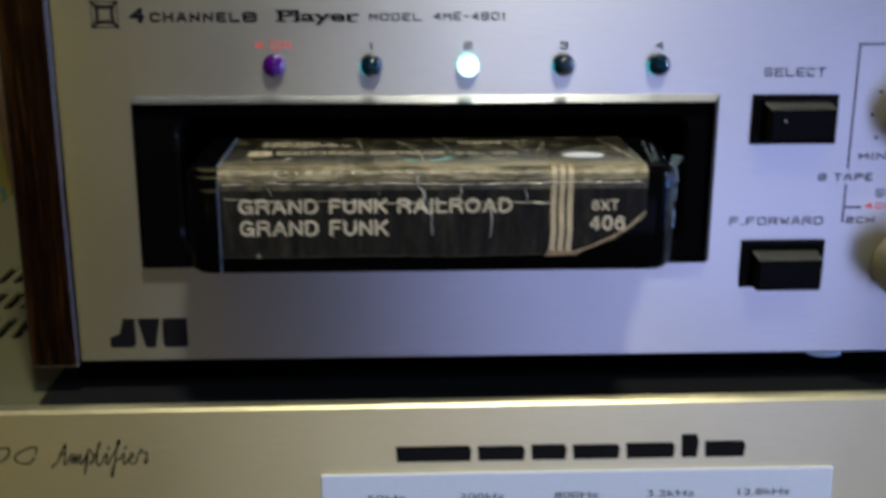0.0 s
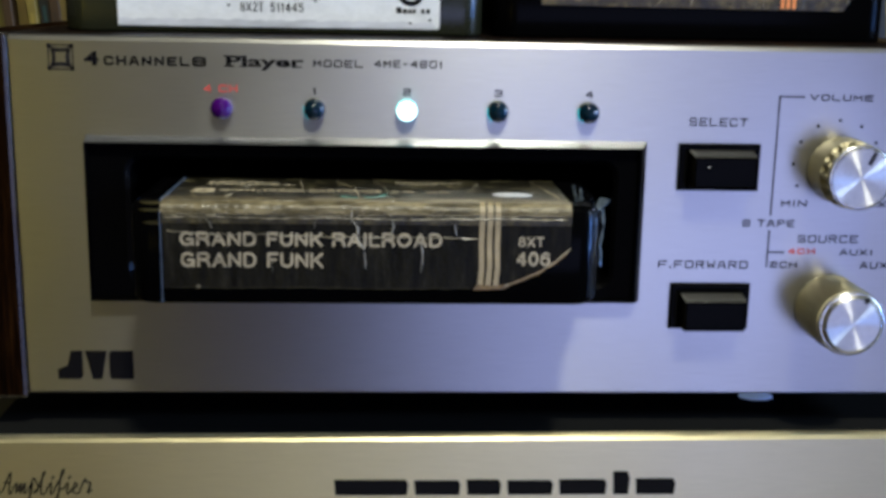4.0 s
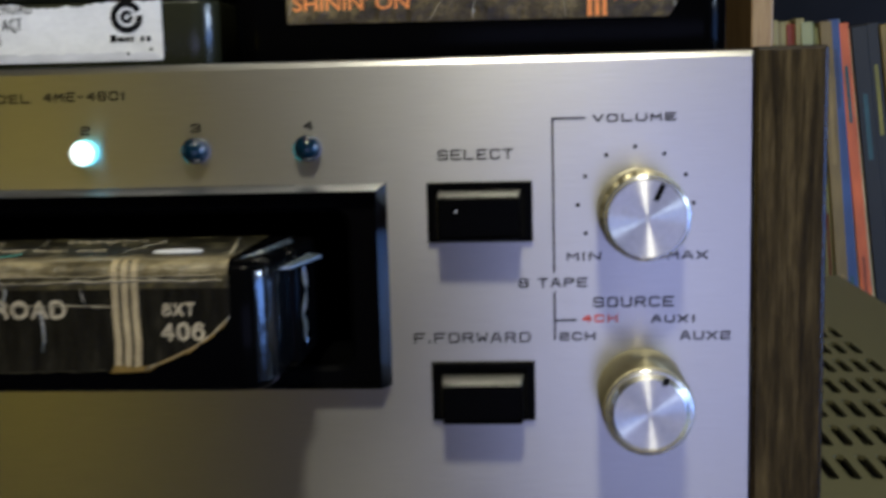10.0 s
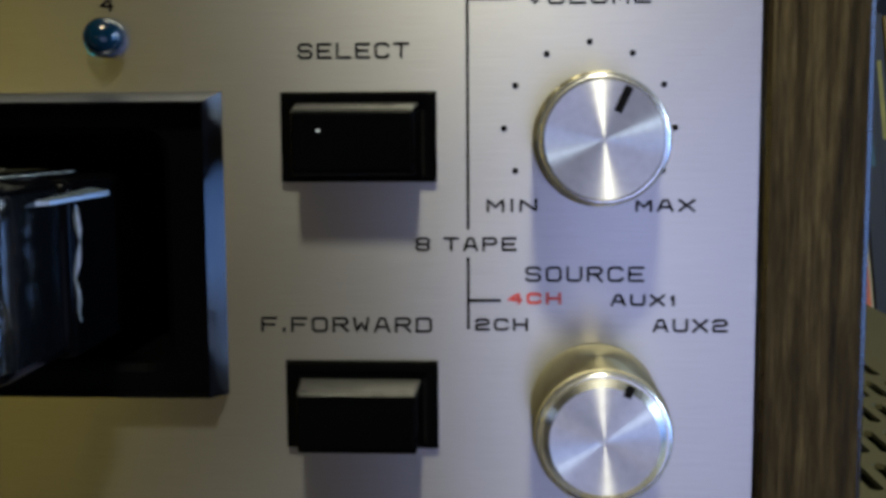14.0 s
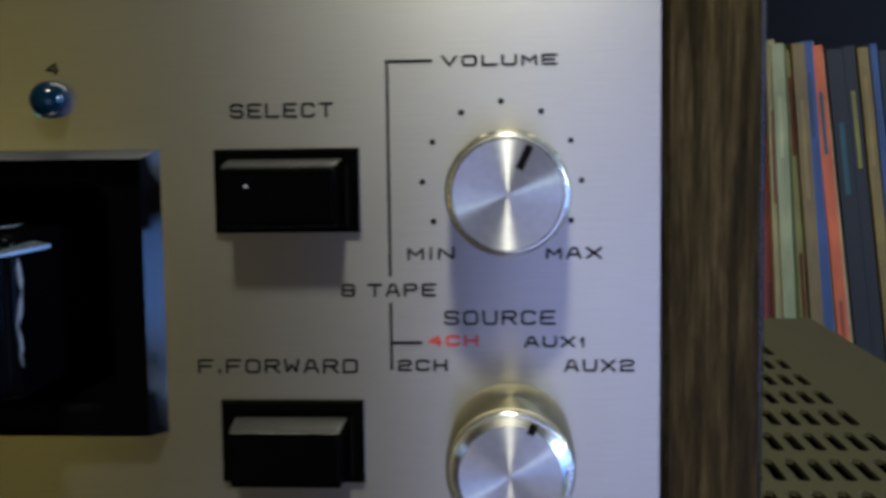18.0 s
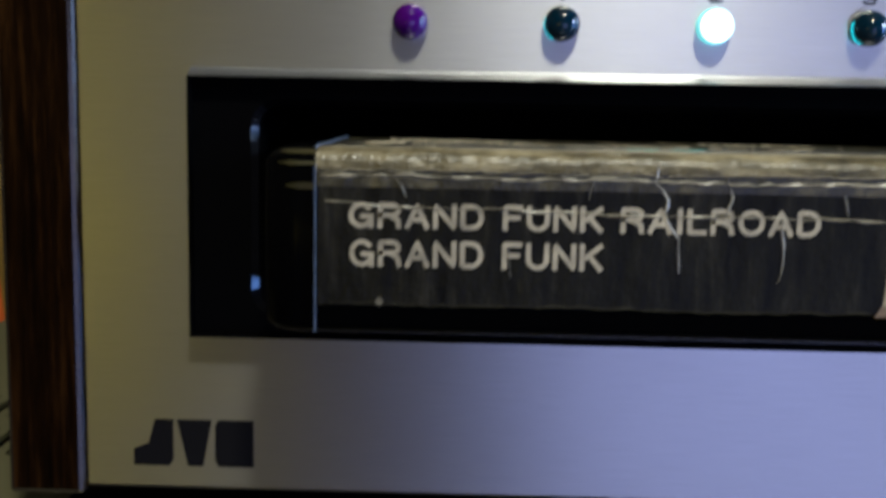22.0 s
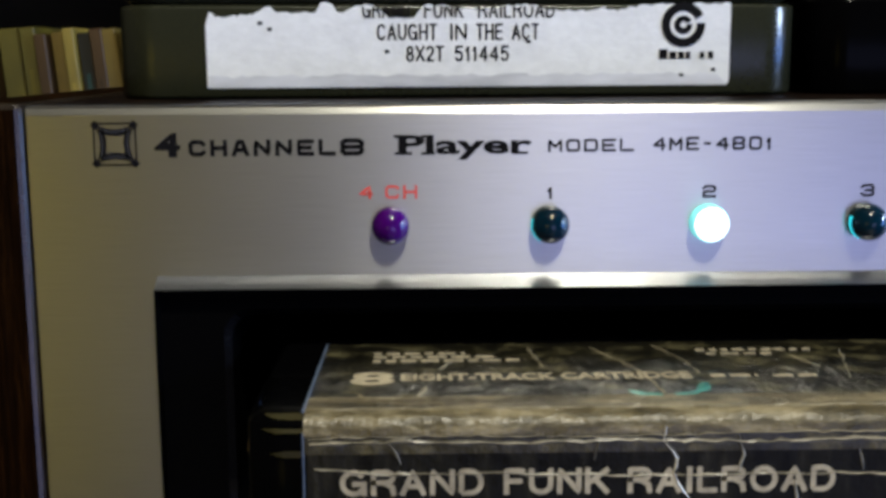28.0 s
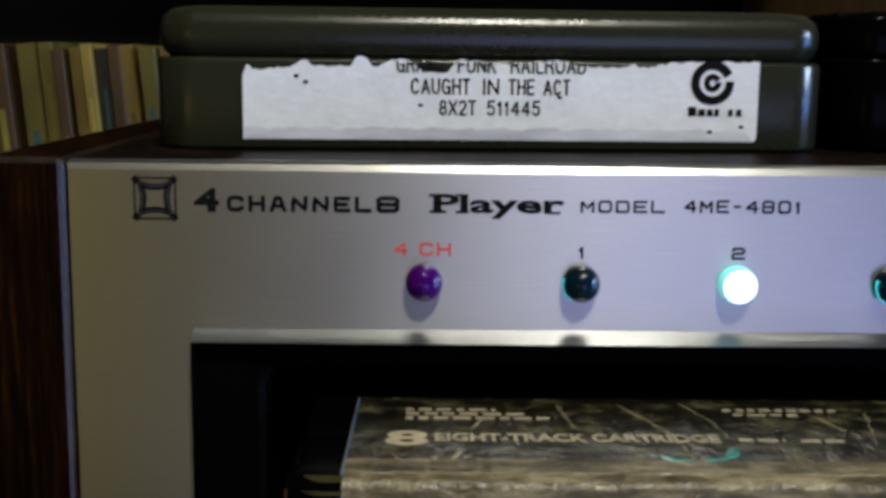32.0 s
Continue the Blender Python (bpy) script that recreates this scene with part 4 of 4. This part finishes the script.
bm = bmesh.new()
rings = []
for a in range(-90, 91, 18):
    z = 45.25 + math.copysign(9.45, a) + 2.2 * math.sin(radians(a)) if a else 45.25
    rings.append([bm.verts.new(P(x, y, z)) for x, y in shell_outline(3.0 * (1 - math.cos(radians(a))))])
for a, b in zip(rings, rings[1:]):
    ring_faces(bm, a, b)
bm.faces.new(rings[0])
bm.faces.new(rings[-1])
part("shell", bm, SHELL, tape, "glossy black cartridge shell", smooth=True)
part("shell_rear", box(35.4, 141.4, -15.0, 40, 33.9, 56.4, 1.6, 3), SHELL, tape, smooth=True)

# front label with a corner torn away, wrapped over the upper edge on to the top
outline = [(42.7, 37.6), (118.2, 37.9), (121.5, 40.0), (126.5, 42.3), (130.0, 44.6), (133.0, 47.6), (133.0, 54.4), (42.7, 54.4)]
part("front_label", slab(outline, -33.38, -33.1), LABEL_BLACK, tape, "black front label under film")
arc = lambda a, y0=-33.40: (y0 + 2.4 * (1 - math.cos(radians(a))), 54.75 + 2.4 * math.sin(radians(a)))
bend = [(-33.39, 52.4), (-33.41, 53.5), (-33.42, 54.6)]
fold = [(-33.42, 54.6), arc(12), arc(26), arc(38), arc(50), arc(62), arc(72), arc(81), (-30.8, 57.15), (-29.0, 57.14), (-27.6, 57.14), (-26.2, 57.1)]
flat_rows = [(-26.2, 57.1)] + [(-26.2 + 2.58 * i, 57.1) for i in range(1, 11)]
random.seed(5)
for name, steps, m, words in (("label_edge", bend, LABEL_ROUND, "rubbed rounded edge of the label"), ("label_fold", fold, LABEL_FOLD, "scuffed pale fold of the label"), ("top_label", flat_rows, LABEL_TOP, "scuffed top label under creased film")):
    bm = bmesh.new()
    rows = []
    for k, (y, z) in enumerate(steps):
        ripple = 0.0 if k in (0, len(steps) - 1) else 1.0
        rows.append([bm.verts.new(P(x, y - 0.05 * ripple * random.random(), z + ripple * random.uniform(-0.06, 0.14))) for x in np.linspace(42.4, 133.0, 61)])
    for a, b in zip(rows, rows[1:]):
        for i in range(60):
            bm.faces.new((a[i], a[i + 1], b[i + 1], b[i]))
    part(name, bm, m, tape, words, smooth=True)
TXT = lambda words, x0, x1, z0, z1: sans(words, x0, x1, z0, z1, -33.43, CREAM, tape, 0.62)
for words, x0, x1 in (("GRAND", 46.5, 63.2), ("FUNK", 65.5, 77.8), ("RAILROAD", 79.9, 104.2)):
    TXT(words, x0, x1, 47.3, 50.55)
for words, x0, x1 in (("GRAND", 46.6, 63.2), ("FUNK", 65.5, 77.9)):
    TXT(words, x0, x1, 42.5, 45.95)
sans("8XT", 121.2, 127.0, 47.6, 49.9, -33.43, CREAM, tape, 0.4)
sans("406", 120.8, 128.5, 43.2, 46.5, -33.43, CREAM, tape, 0.58)
for i in range(3):
    x = 112.5 + 1.75 * i
    bm = slab([(x - 0.25, 38.2), (x + 0.95, 38.2), (x + 1.25, 43.0), (x + 1.05, 48.0), (x + 1.15, 53.6), (x, 53.6), (x - 0.1, 48.0), (x + 0.1, 43.0)], -33.46, -33.2)
    rows = [[bm.verts.new(P(u, -33.52 + 2.5 * (1 - math.cos(radians(a))), 54.75 + 2.55 * math.sin(radians(a)) - (1.15 if a == 0 else 0))) for u in (x, x + 1.15)] for a in (0, 18, 36, 54, 72, 90)]
    for a, b in zip(rows, rows[1:]):
        bm.faces.new((a[0], a[1], b[1], b[0]))
    part("cream_stripe", bm, CREAM_STRIPE, tape)
U = lambda s, x0, x1, y0, y1, m=CREAM, w=0.01: letters("lettering", s, x0, x1, y0, y1, 57.22, m, tape, w, lie=True)
U("8", 47.0, 52.6, -21.6, -15.6, w=0.03)
U("EIGHT-TRACK CARTRIDGE", 53.4, 90.5, -19.8, -16.6, w=0.03)
for k, (x0, x1, y) in enumerate(((49.5, 66, -8.5), (49.5, 62, -6.6), (49.5, 70, -10.4), (94, 110, -6.0), (95, 104, -8.2), (93, 99, -19.0), (101, 107, -19.2))):
    x = x0
    while x < x1:
        w = random.uniform(0.8, 2.6)
        part("small_print", box(x, min(x + w, x1), y, y + 0.9, 57.15, 57.27), CREAM, tape)
        x += w + 0.7
bm = flat_slab([(120.8 + 4.6 * math.cos(radians(15 * i)), -21.5 + 2.6 * math.sin(radians(15 * i))) for i in range(24)], 57.15, 57.28)
part("oval_mark", bm, LABEL_GREY, tape, "white oval printed mark")
def crease(points, width, lie=False, y=-33.5, z=57.2):
    """A raised, ragged fold of the film along its points."""
    bm = bmesh.new()
    dense = []
    for a, b in zip(points, points[1:]):
        n = max(2, int(math.hypot(b[0] - a[0], b[1] - a[1]) / 1.2))
        dense += [(a[0] + (b[0] - a[0]) * i / n + random.uniform(-0.14, 0.14), a[1] + (b[1] - a[1]) * i / n + random.uniform(-0.14, 0.14)) for i in range(n)]
    dense.append(points[-1])
    rows = []
    for i, (u, v) in enumerate(dense):
        a, b = dense[max(i - 1, 0)], dense[min(i + 1, len(dense) - 1)]
        d = Vector((b[0] - a[0], b[1] - a[1]))
        d = d.normalized() if d.length else Vector((1, 0))
        w = width * random.uniform(0.2, 0.95) / 2 * (0.4 if i in (0, len(dense) - 1) else 1)
        o = Vector((-d.y, d.x)) * w
        if lie:
            rows.append([bm.verts.new(p) for p in (P(u + o.x, v + o.y, z - 0.1), P(u, v, z + 0.05), P(u - o.x, v - o.y, z - 0.1))])
        else:
            rows.append([bm.verts.new(p) for p in (P(u + o.x, y + 0.12, v + o.y), P(u, y - 0.02, v), P(u - o.x, y + 0.12, v - o.y))])
    for a, b in zip(rows, rows[1:]):
        for k in range(2):
            bm.faces.new((a[k], a[k + 1], b[k + 1], b[k]))
    return bm


for pts, w, m in (([(43.5, 50.6), (52, 49.9), (66, 49.9), (84, 49.4), (98, 49.6), (113, 49.4)], 0.5, CREASE), ([(84.3, 55.6), (84.0, 53.5), (85.7, 51.6), (85.2, 49.8), (87.0, 46.6), (87.3, 42.4)], 0.5, CREASE_BRIGHT),
                  ([(92.6, 54.6), (93.3, 51.8), (92.7, 49.6)], 0.45, CREASE_BRIGHT), ([(99.4, 48.8), (99.9, 45.2), (99.4, 41.6)], 0.4, CREASE_BRIGHT), ([(52.2, 54.0), (53.6, 51.2)], 0.45, CREASE),
                  ([(66.4, 45.0), (66.6, 41.6)], 0.3, CREASE), ([(106.8, 52.6), (107.4, 49.8)], 0.4, CREASE), ([(76.4, 53.6), (76.0, 51.4)], 0.4, CREASE)):
    part("film_crease", crease(pts, w), m, tape)
for pts, w in (([(43.2, 53.7), (54, 53.9), (66, 53.6), (80, 53.8), (95, 53.5), (112, 53.8), (132, 53.7)], 0.85), ([(43.0, 54.4), (60, 54.6), (78, 54.3), (100, 54.6), (131, 54.5)], 0.35)):
    part("film_crease", crease(pts, w * 0.8, y=-33.62), CREASE, tape)
for pts, w in (([(81.4, -24.6), (83.0, -26.2), (85.2, -26.6)], 2.2), ([(86.6, -26.4), (89.0, -26.0), (90.8, -24.4), (91.5, -21.6)], 2.6)):
    part("ink_mark", crease(pts, w, True, z=57.24), TEAL, tape, "smear of teal ink")
for pts, w in (([(79.4, -3.0), (82.0, -9.0), (84.6, -16.0), (85.6, -26.0)], 0.8), ([(88.5, -2.0), (91.5, -12.0), (91.8, -17.5)], 0.9), ([(70.8, -3.0), (72.2, -14.0)], 0.6),
               ([(56.5, -22.0), (55.6, -26.5), (58.6, -30.0)], 0.8), 
               ([(44.0, -31.35), (62, -31.2), (84, -31.3), (108, -31.2), (132, -31.3)], 0.55), ([(104.5, -4.0), (108.5, -14.5)], 0.7), ([(114, -6.0), (110.5, -20.0)], 0.5), ([(60.5, -9), (58.2, -14.5)], 0.6), ([(48.0, -24.5), (49.6, -27.5)], 1.3), ([(127.5, -2.0), (131.5, -26.0)], 0.8)):
    part("film_crease", crease(pts, w * 1.25, True), CREASE, tape)
tear_line = [(117.4, 38.3), (121.5, 39.9), (126.4, 42.2), (129.8, 44.4), (132.9, 47.4)]
ragged = []
for (xa, za), (xb, zb) in zip(tear_line, tear_line[1:]):
    ragged += [(xa + (xb - xa) * k / 5, za + (zb - za) * k / 5) for k in range(5)]
lower = [(x + 0.12, z - random.uniform(0.25, 0.75)) for x, z in ragged]
part("torn_edge", slab(lower + [(x, z + random.uniform(-0.05, 0.12)) for x, z in ragged[::-1]], -33.52, -33.2), FILM_BROWN, tape, "torn golden-brown edge of the label")
part("film_crease", crease([(x + 0.1, z - 0.1) for x, z in tear_line], 0.45, y=-33.56), CREASE_BRIGHT, tape)
part("torn_edge", slab([(111.4, 37.6), (118.6, 37.9), (118.4, 38.9), (116.0, 38.6), (112.2, 39.0)], -33.52, -33.2), FILM_BROWN, tape)
part("film_crease", crease([(44.0, 37.9), (58.0, 37.7), (74.0, 37.9), (92.0, 37.7), (111.0, 37.9)], 0.42), FOLD_SHINE, tape)
part("fleck", lathe([(0.5, -33.6, 0), (0.4, -33.3, 0)], 50.4, 38.2, 9), CREASE, tape)
part("film_edge", box(42.3, 42.45, -33.65, -33.2, 34.2, 55.0), FILM_EDGE, tape, "standing edge of the clear film")
bm = flat_slab([(42.2, -32.0), (42.45, -32.0), (42.75, -1.0), (42.5, -1.0)], 57.0, 57.4)
part("film_edge", bm, FILM_EDGE, tape)
for pts, w in (([(134.6, -30.0), (137.8, -4.0)], 0.9), ([(136.0, -27.0), (139.0, -8.0)], 1.2)):
    part("film_crease", crease(pts, w, True, z=57.0), FILM, tape)
# olive streaks for light caught round the shell's rounded corner, put into the colour
for low, high, far in ((4, 22, 236), (44, 72, 226), (-14, -9, 248)):
    bm = bmesh.new()
    rows = []
    for th in range(far, 271, 4):
        k = min(1.0, (th - far) / 22)
        mid, half = (low + high) / 2, (high - low) / 2 * (0.1 + 0.9 * k) * random.uniform(0.6, 1.0)
        row = []
        for a in (mid - half, mid + half):
            d = 3.0 * (1 - math.cos(radians(a)))
            row.append((40.4 + (5.27 - d) * math.cos(radians(th)), -28.0 + (5.27 - d) * math.sin(radians(th)), 54.7 + 2.25 * math.sin(radians(max(a, 0))) + min(a, 0) * 0.2))
        rows.append(row)
    rows.append([(42.3, y, z) for x, y, z in rows[-1]])
    rows = [[bm.verts.new(P(*p)) for p in row] for row in rows]
    for a, b in zip(rows, rows[1:]):
        bm.faces.new((a[0], b[0], b[1], a[1]))
    part("scuff", bm, SHELL_SHEEN, tape, "olive streak for light caught on the shell's corner", smooth=True)
bm = bmesh.new()
rows = []
for z, off in ((35.6, 0.05), (40.0, 0.16), (46.0, 0.12), (52.0, 0.2), (54.6, 0.14), (55.9, -0.5)):
    row = [(134.6 + (5.2 + off) * math.cos(radians(a)), -28.0 + (5.2 + off) * math.sin(radians(a))) for a in range(-60, 1, 10)] + [(139.8 + off, -22.0), (139.8 + off, -15.0)]
    rows.append([bm.verts.new(P(x, y, z)) for x, y in row])
for a, b in zip(rows, rows[1:]):
    for k in range(len(a) - 1):
        bm.faces.new((a[k], a[k + 1], b[k + 1], b[k]))
part("film_wrap", bm, FILM_DARK, tape, "glossy clear film over the black shell", smooth=True)
bm = bmesh.new()
loops = [[bm.verts.new(p) for p in (P(139.95, -22.0, 54.2), P(141.5, -21.5, 54.2), P(145.4, -12.6, 54.9), P(143.0, -12.6, 55.3))],
         [bm.verts.new(p) for p in (P(139.95, -22.0, 53.6), P(141.5, -21.5, 53.7), P(145.4, -12.6, 54.3), P(143.0, -12.6, 54.6))]]
ring_faces(bm, loops[0], loops[1])
bm.faces.new(loops[0])
bm.faces.new(loops[1][::-1])
part("film_flap", bm, FILM, tape, "loose flap of clear film")
part("film_crease", crease([(142.9, 53.6), (143.2, 49.0), (142.6, 44.5), (143.0, 39.2)], 0.9, y=-17.4), FILM, tape)
bm = slab([(35.6, 51.6), (34.4, 51.2), (34.2, 49.2), (35.6, 48.6)], -22.4, -21.6)
part("film_flap", bm, FILM_BROWN, tape, "loose flap of clear film")

# ---------------------------------------------------------------- tapes lying on the player
top = 91.2


def lying_shell(name, x0, x1, y0, material, owner, lower=14.6, height=21.8, upper_edge=1.6):
    """Stepped spine: narrower upper half over a lower half, round corners."""
    for word, inset, z0, z1, r, edge in (("shell_bottom", 0.0, top + 0.1, top + lower, 6.0, 0.7), ("shell_top", 0.4, top + lower - 0.6, top + height, 5.8, upper_edge)):
        bm = bmesh.new()
        rings = []
        for d, z in [(edge * (1 - math.sin(radians(a))), z0 + edge * (1 - math.cos(radians(a)))) for a in (0, 30, 60, 90)] + [(edge * (1 - math.sin(radians(a))), z1 - edge * (1 - math.cos(radians(a)))) for a in (90, 60, 30, 0)]:
            k = inset + d
            rings.append([bm.verts.new(P(x, y, z)) for x, y in round_rect(x0 + k, x1 - k, y0 + k, y0 + 132 - k, r, 8)])
        for a, b in zip(rings, rings[1:]):
            ring_faces(bm, a, b)
        bm.faces.new(rings[0])
        bm.faces.new(rings[-1])
        part(word, bm, material, owner, smooth=True)


tape2 = thing("tape_cartridge", P(62.5, 84, top), "grey eight-track cartridge with torn white label, lying on the player", "cartridge", "eight-track cartridges")
lying_shell("shell", 9.6, 115.0, 18.0, SHELL_GREY, tape2, 14.1, 21.9, 3.2)
random.seed(11)
# heights of the torn upper edge under the step of the shell, from one end to the other
tear = ((23.2, 102.4), (23.9, 104.5), (24.8, 103.5), (30.2, 103.9), (32.6, 105.2), (34.0, 104.1), (39.6, 104.2), (40.6, 105.7), (42.2, 105.5), (43.2, 103.9), (46.8, 105.4), (48.6, 105.0),
        (50.8, 103.3), (54.6, 103.4), (56.0, 105.4), (63.0, 104.6), (71.8, 105.3), (75.5, 104.5), (80.5, 104.3), (83.4, 104.8), (85.4, 104.3), (89.5, 105.1), (94.0, 105.3), (103.4, 105.4))
edge = []
x = 103.4
while x > 23.4:
    edge.append((x, np.interp(x, *zip(*tear)) + random.uniform(-0.22, 0.12)))
    x -= random.uniform(0.3, 0.9)
bm = slab([(23.2, 92.9), (103.0, 92.9), (103.4, 93.6)] + edge + [(23.2, 102.4)], 17.86, 18.1)
label = part("paper_label", bm, LABEL_WHITE, tape2, "torn white paper label")
wear = [(103.0, 92.95), (23.4, 92.95)]
x = 23.4
while x < 102.6:
    wear.append((x, 94.6 + random.uniform(-0.25, 0.35)))
    x += random.uniform(0.5, 2.2)
part("rubbed_strip", slab(wear[::-1], 17.80, 17.9), LABEL_GREY, label, "grey rubbed lower edge")
W = lambda words, x0, x1, z0, z1: sans(words, x0, x1, z0, z1, 17.78, INK, label, 0.34)
for words, x0, x1 in (("CAUGHT", 48.8, 58.0), ("IN", 59.9, 62.5), ("THE", 63.9, 68.0), ("ACT", 69.4, 73.6)):
    W(words, x0, x1, 99.9, 102.4)
W("8X2T", 53.2, 59.0, 96.7, 99.1)
W("511445", 60.6, 69.0, 96.7, 99.1)
for words, x0, x1 in (("GRAND", 46.6, 53.8), ("FUNK", 56.0, 62.0), ("RAILROAD", 64.2, 76.0)):
    torn = W(words, x0, x1, 103.2, 105.7)
    bm = bmesh.new()
    bm.from_mesh(torn.data)
    bmesh.ops.bisect_plane(bm, geom=bm.verts[:] + bm.edges[:] + bm.faces[:], plane_co=P(0, 0, 104.95), plane_no=(0, 0, 1), clear_outer=True)
    bm.to_mesh(torn.data)
    bm.free()
bm = bmesh.new()
for r, w in ((2.75, 1.35), (0.95, 0.9)):
    bar(bm, [(96.0 + r * math.cos(radians(10 * i + 25)), 102.1 + r * math.sin(radians(10 * i + 25))) for i in range(35)], w, 17.74)
part("brand_mark", bm, INK, label, "black ring-shaped brand mark")
for x0, x1 in ((92.3, 93.6), (93.9, 95.0), (95.3, 96.2), (96.5, 97.2), (98.7, 99.4), (100.0, 100.8)):
    part("brand_mark", box(x0, x1, 17.74, 17.9, 96.9, 98.4 if x0 < 93 else 98.0), INK, label)
for x, z in ((31.0, 102.3), (32.4, 101.4), (50.0, 98.0), (71.6, 99.4), (95.5, 94.2), (100.5, 95.0)):
    part("stain", box(x, x + 0.7, 17.76, 17.9, z, z + 0.5), INK, label)

tape2.matrix_basis = Matrix.Translation(P(59.9, 91.1, top)) @ Matrix.Rotation(radians(3.0), 4, "Z") @ Matrix.Scale(1.03, 4)

tape3 = thing("tape_cartridge", P(176, 84, top), "black eight-track cartridge with brown and orange label on the player", "cartridge", "eight-track cartridges")
lying_shell("shell", 124.8, 227.0, 15.0, SHELL, tape3)
bm = slab([(136.6, 99.4), (214.5, 99.0), (216.2, 101.5), (216.6, 112.4), (136.8, 112.4)], 14.72, 15.6)
label3 = part("front_label", bm, LABEL_BROWN, tape3, "brown-black label under film")
O = lambda s, x0, x1, z0, z1, w=0.012: letters("lettering", s, x0, x1, z0, z1, 14.7, ORANGE, label3, w)
O("SHININ' ON", 138.0, 161.8, 101.9, 105.0)
O("GRAND FUNK RAILROAD", 138.0, 189.0, 106.0, 109.1)
O("11278", 203.4, 214.0, 102.4, 105.3)
for i in range(3):
    x = 198.0 + 1.5 * i
    part("orange_stripe", slab([(x, 99.4), (x + 0.95, 99.4), (x + 0.95, 112.3), (x, 112.3)], 14.6, 14.9), ORANGE, label3)
for pts in ([(193.4, 99.8), (193.2, 110.4)], [(166.0, 99.6), (168.4, 103.4)], [(174.5, 99.6), (175.6, 105.8)], [(137.0, 100.8), (138.4, 106.4)], [(215.6, 100.9), (214.9, 107)], [(155.6, 102.4), (156.6, 107)]):
    part("film_crease", crease(pts, 0.5, y=14.55), CREASE, tape3)

tape3.matrix_basis = Matrix.Translation(P(171.8, 102.3, top)) @ Matrix.Rotation(radians(2.0), 4, "Z") @ Matrix.Scale(1.06, 4)

# ---------------------------------------------------------------- record sleeves
COVERS = {}


def cover(colour):
    if colour not in COVERS:
        COVERS[colour] = plain("sleeve_" + str(len(COVERS)), colour, 0.6, grain=70, spread=0.75, stretch=(1, 1, 0.22), bump=0.05, big=22)
    return COVERS[colour]


def record(x, y, thick, lean, colour, words, height=314.0, yaw=0.0):
    """One album in its sleeve: back edge outwards, leaning a little to one side."""
    bm = box(-thick / 2, thick / 2, 0, 314, 0, height, 0.5, 1)
    for v in bm.verts:
        v.co.z -= BASE
    ob = tagged(part("record_sleeve", bm, cover(colour)), words, "record", "albums on the shelf")
    rise = abs(math.sin(radians(lean))) * thick / 2
    ob.matrix_basis = Matrix.Translation(P(x, y, SHELF + rise)) @ pose(0, 0, 0, 0, lean, yaw)
    z = height - random.uniform(12, 40)
    while z > 120:
        long = random.uniform(14, 60)
        bm = box(-thick * 0.15, thick * 0.15, -0.12, 0.3, z - long, z)
        for v in bm.verts:
            v.co.z -= BASE
        part("spine_print", bm, cover(random.choice((vary(colour, 0.45), vary(colour, 0.6), vary(colour, 1.4), (0.16, 0.138, 0.016), (0.10, 0.022, 0.012), (0.012, 0.05, 0.055)))), ob)
        z -= long + random.uniform(30, 130)
    return ob


random.seed(21)
TINTS = {"cream": (0.160, 0.132, 0.051), "tan": (0.107, 0.071, 0.022), "white": (0.224, 0.208, 0.121), "dark red": (0.117, 0.016, 0.007), "green": (0.064, 0.081, 0.022),
         "pale green": (0.164, 0.168, 0.080), "blue": (0.020, 0.040, 0.100), "black": (0.004, 0.004, 0.003), "orange": (0.320, 0.066, 0.018), "brown": (0.036, 0.019, 0.006),
         "yellow": (0.138, 0.113, 0.009), "gold": (0.117, 0.076, 0.015), "grey": (0.107, 0.102, 0.073), "olive": (0.060, 0.054, 0.009), "sand": (0.096, 0.072, 0.024)}
right_row = (("tan", 5), ("cream", 5), ("sand", 6), ("cream", 6), ("dark red", 7), ("cream", 5), ("pale green", 7), ("green", 5), ("pale green", 6), ("tan", 7), ("blue", 6.5),
             ("grey", 3.5), ("orange", 6.5), ("white", 3), ("black", 9), ("black", 7), ("gold", 6), ("blue", 4), ("black", 9), ("black", 6), ("cream", 6), ("sand", 6), ("cream", 5),
             ("brown", 5), ("blue", 5), ("black", 6), ("cream", 5), ("orange", 4), ("sand", 5))
x = 322.0
for k, (tint, w) in enumerate(right_row):
    x += w / 2
    lean = -0.3 - min(6.4, 0.5 * k)
    record(x, 460 + random.uniform(-3, 3), w, lean, vary(TINTS[tint], 1.25), f"upright album in a worn {tint} sleeve", 319 + random.uniform(-3, 2))
    x += w / 2 + 0.35
left_row = ("black", "olive", "cream", "sand", "cream", "brown", "sand", "olive", "sand", "brown", "black", "cream", "sand", "brown", "olive", "olive", "brown", "olive", "yellow", "brown", "gold",
            "orange", "black", "olive", "gold", "brown", "olive", "brown")
# left sleeves yellowed in colour for the warm light at that end
lamp_warmed = lambda c: (c[0] * 1.3, c[1] * 1.15, c[2] * 0.5)
x = 18.0
for k, tint in enumerate(left_row):
    w = random.uniform(5.0, 9.0)
    x -= w / 2
    record(x, 368 + random.uniform(-3, 3), w, -5.0 + random.uniform(-0.4, 0.4), lamp_warmed(TINTS[tint]), f"leaning album in a worn {tint} sleeve", 312 + random.uniform(-2, 2))
    x -= w / 2 + 0.9
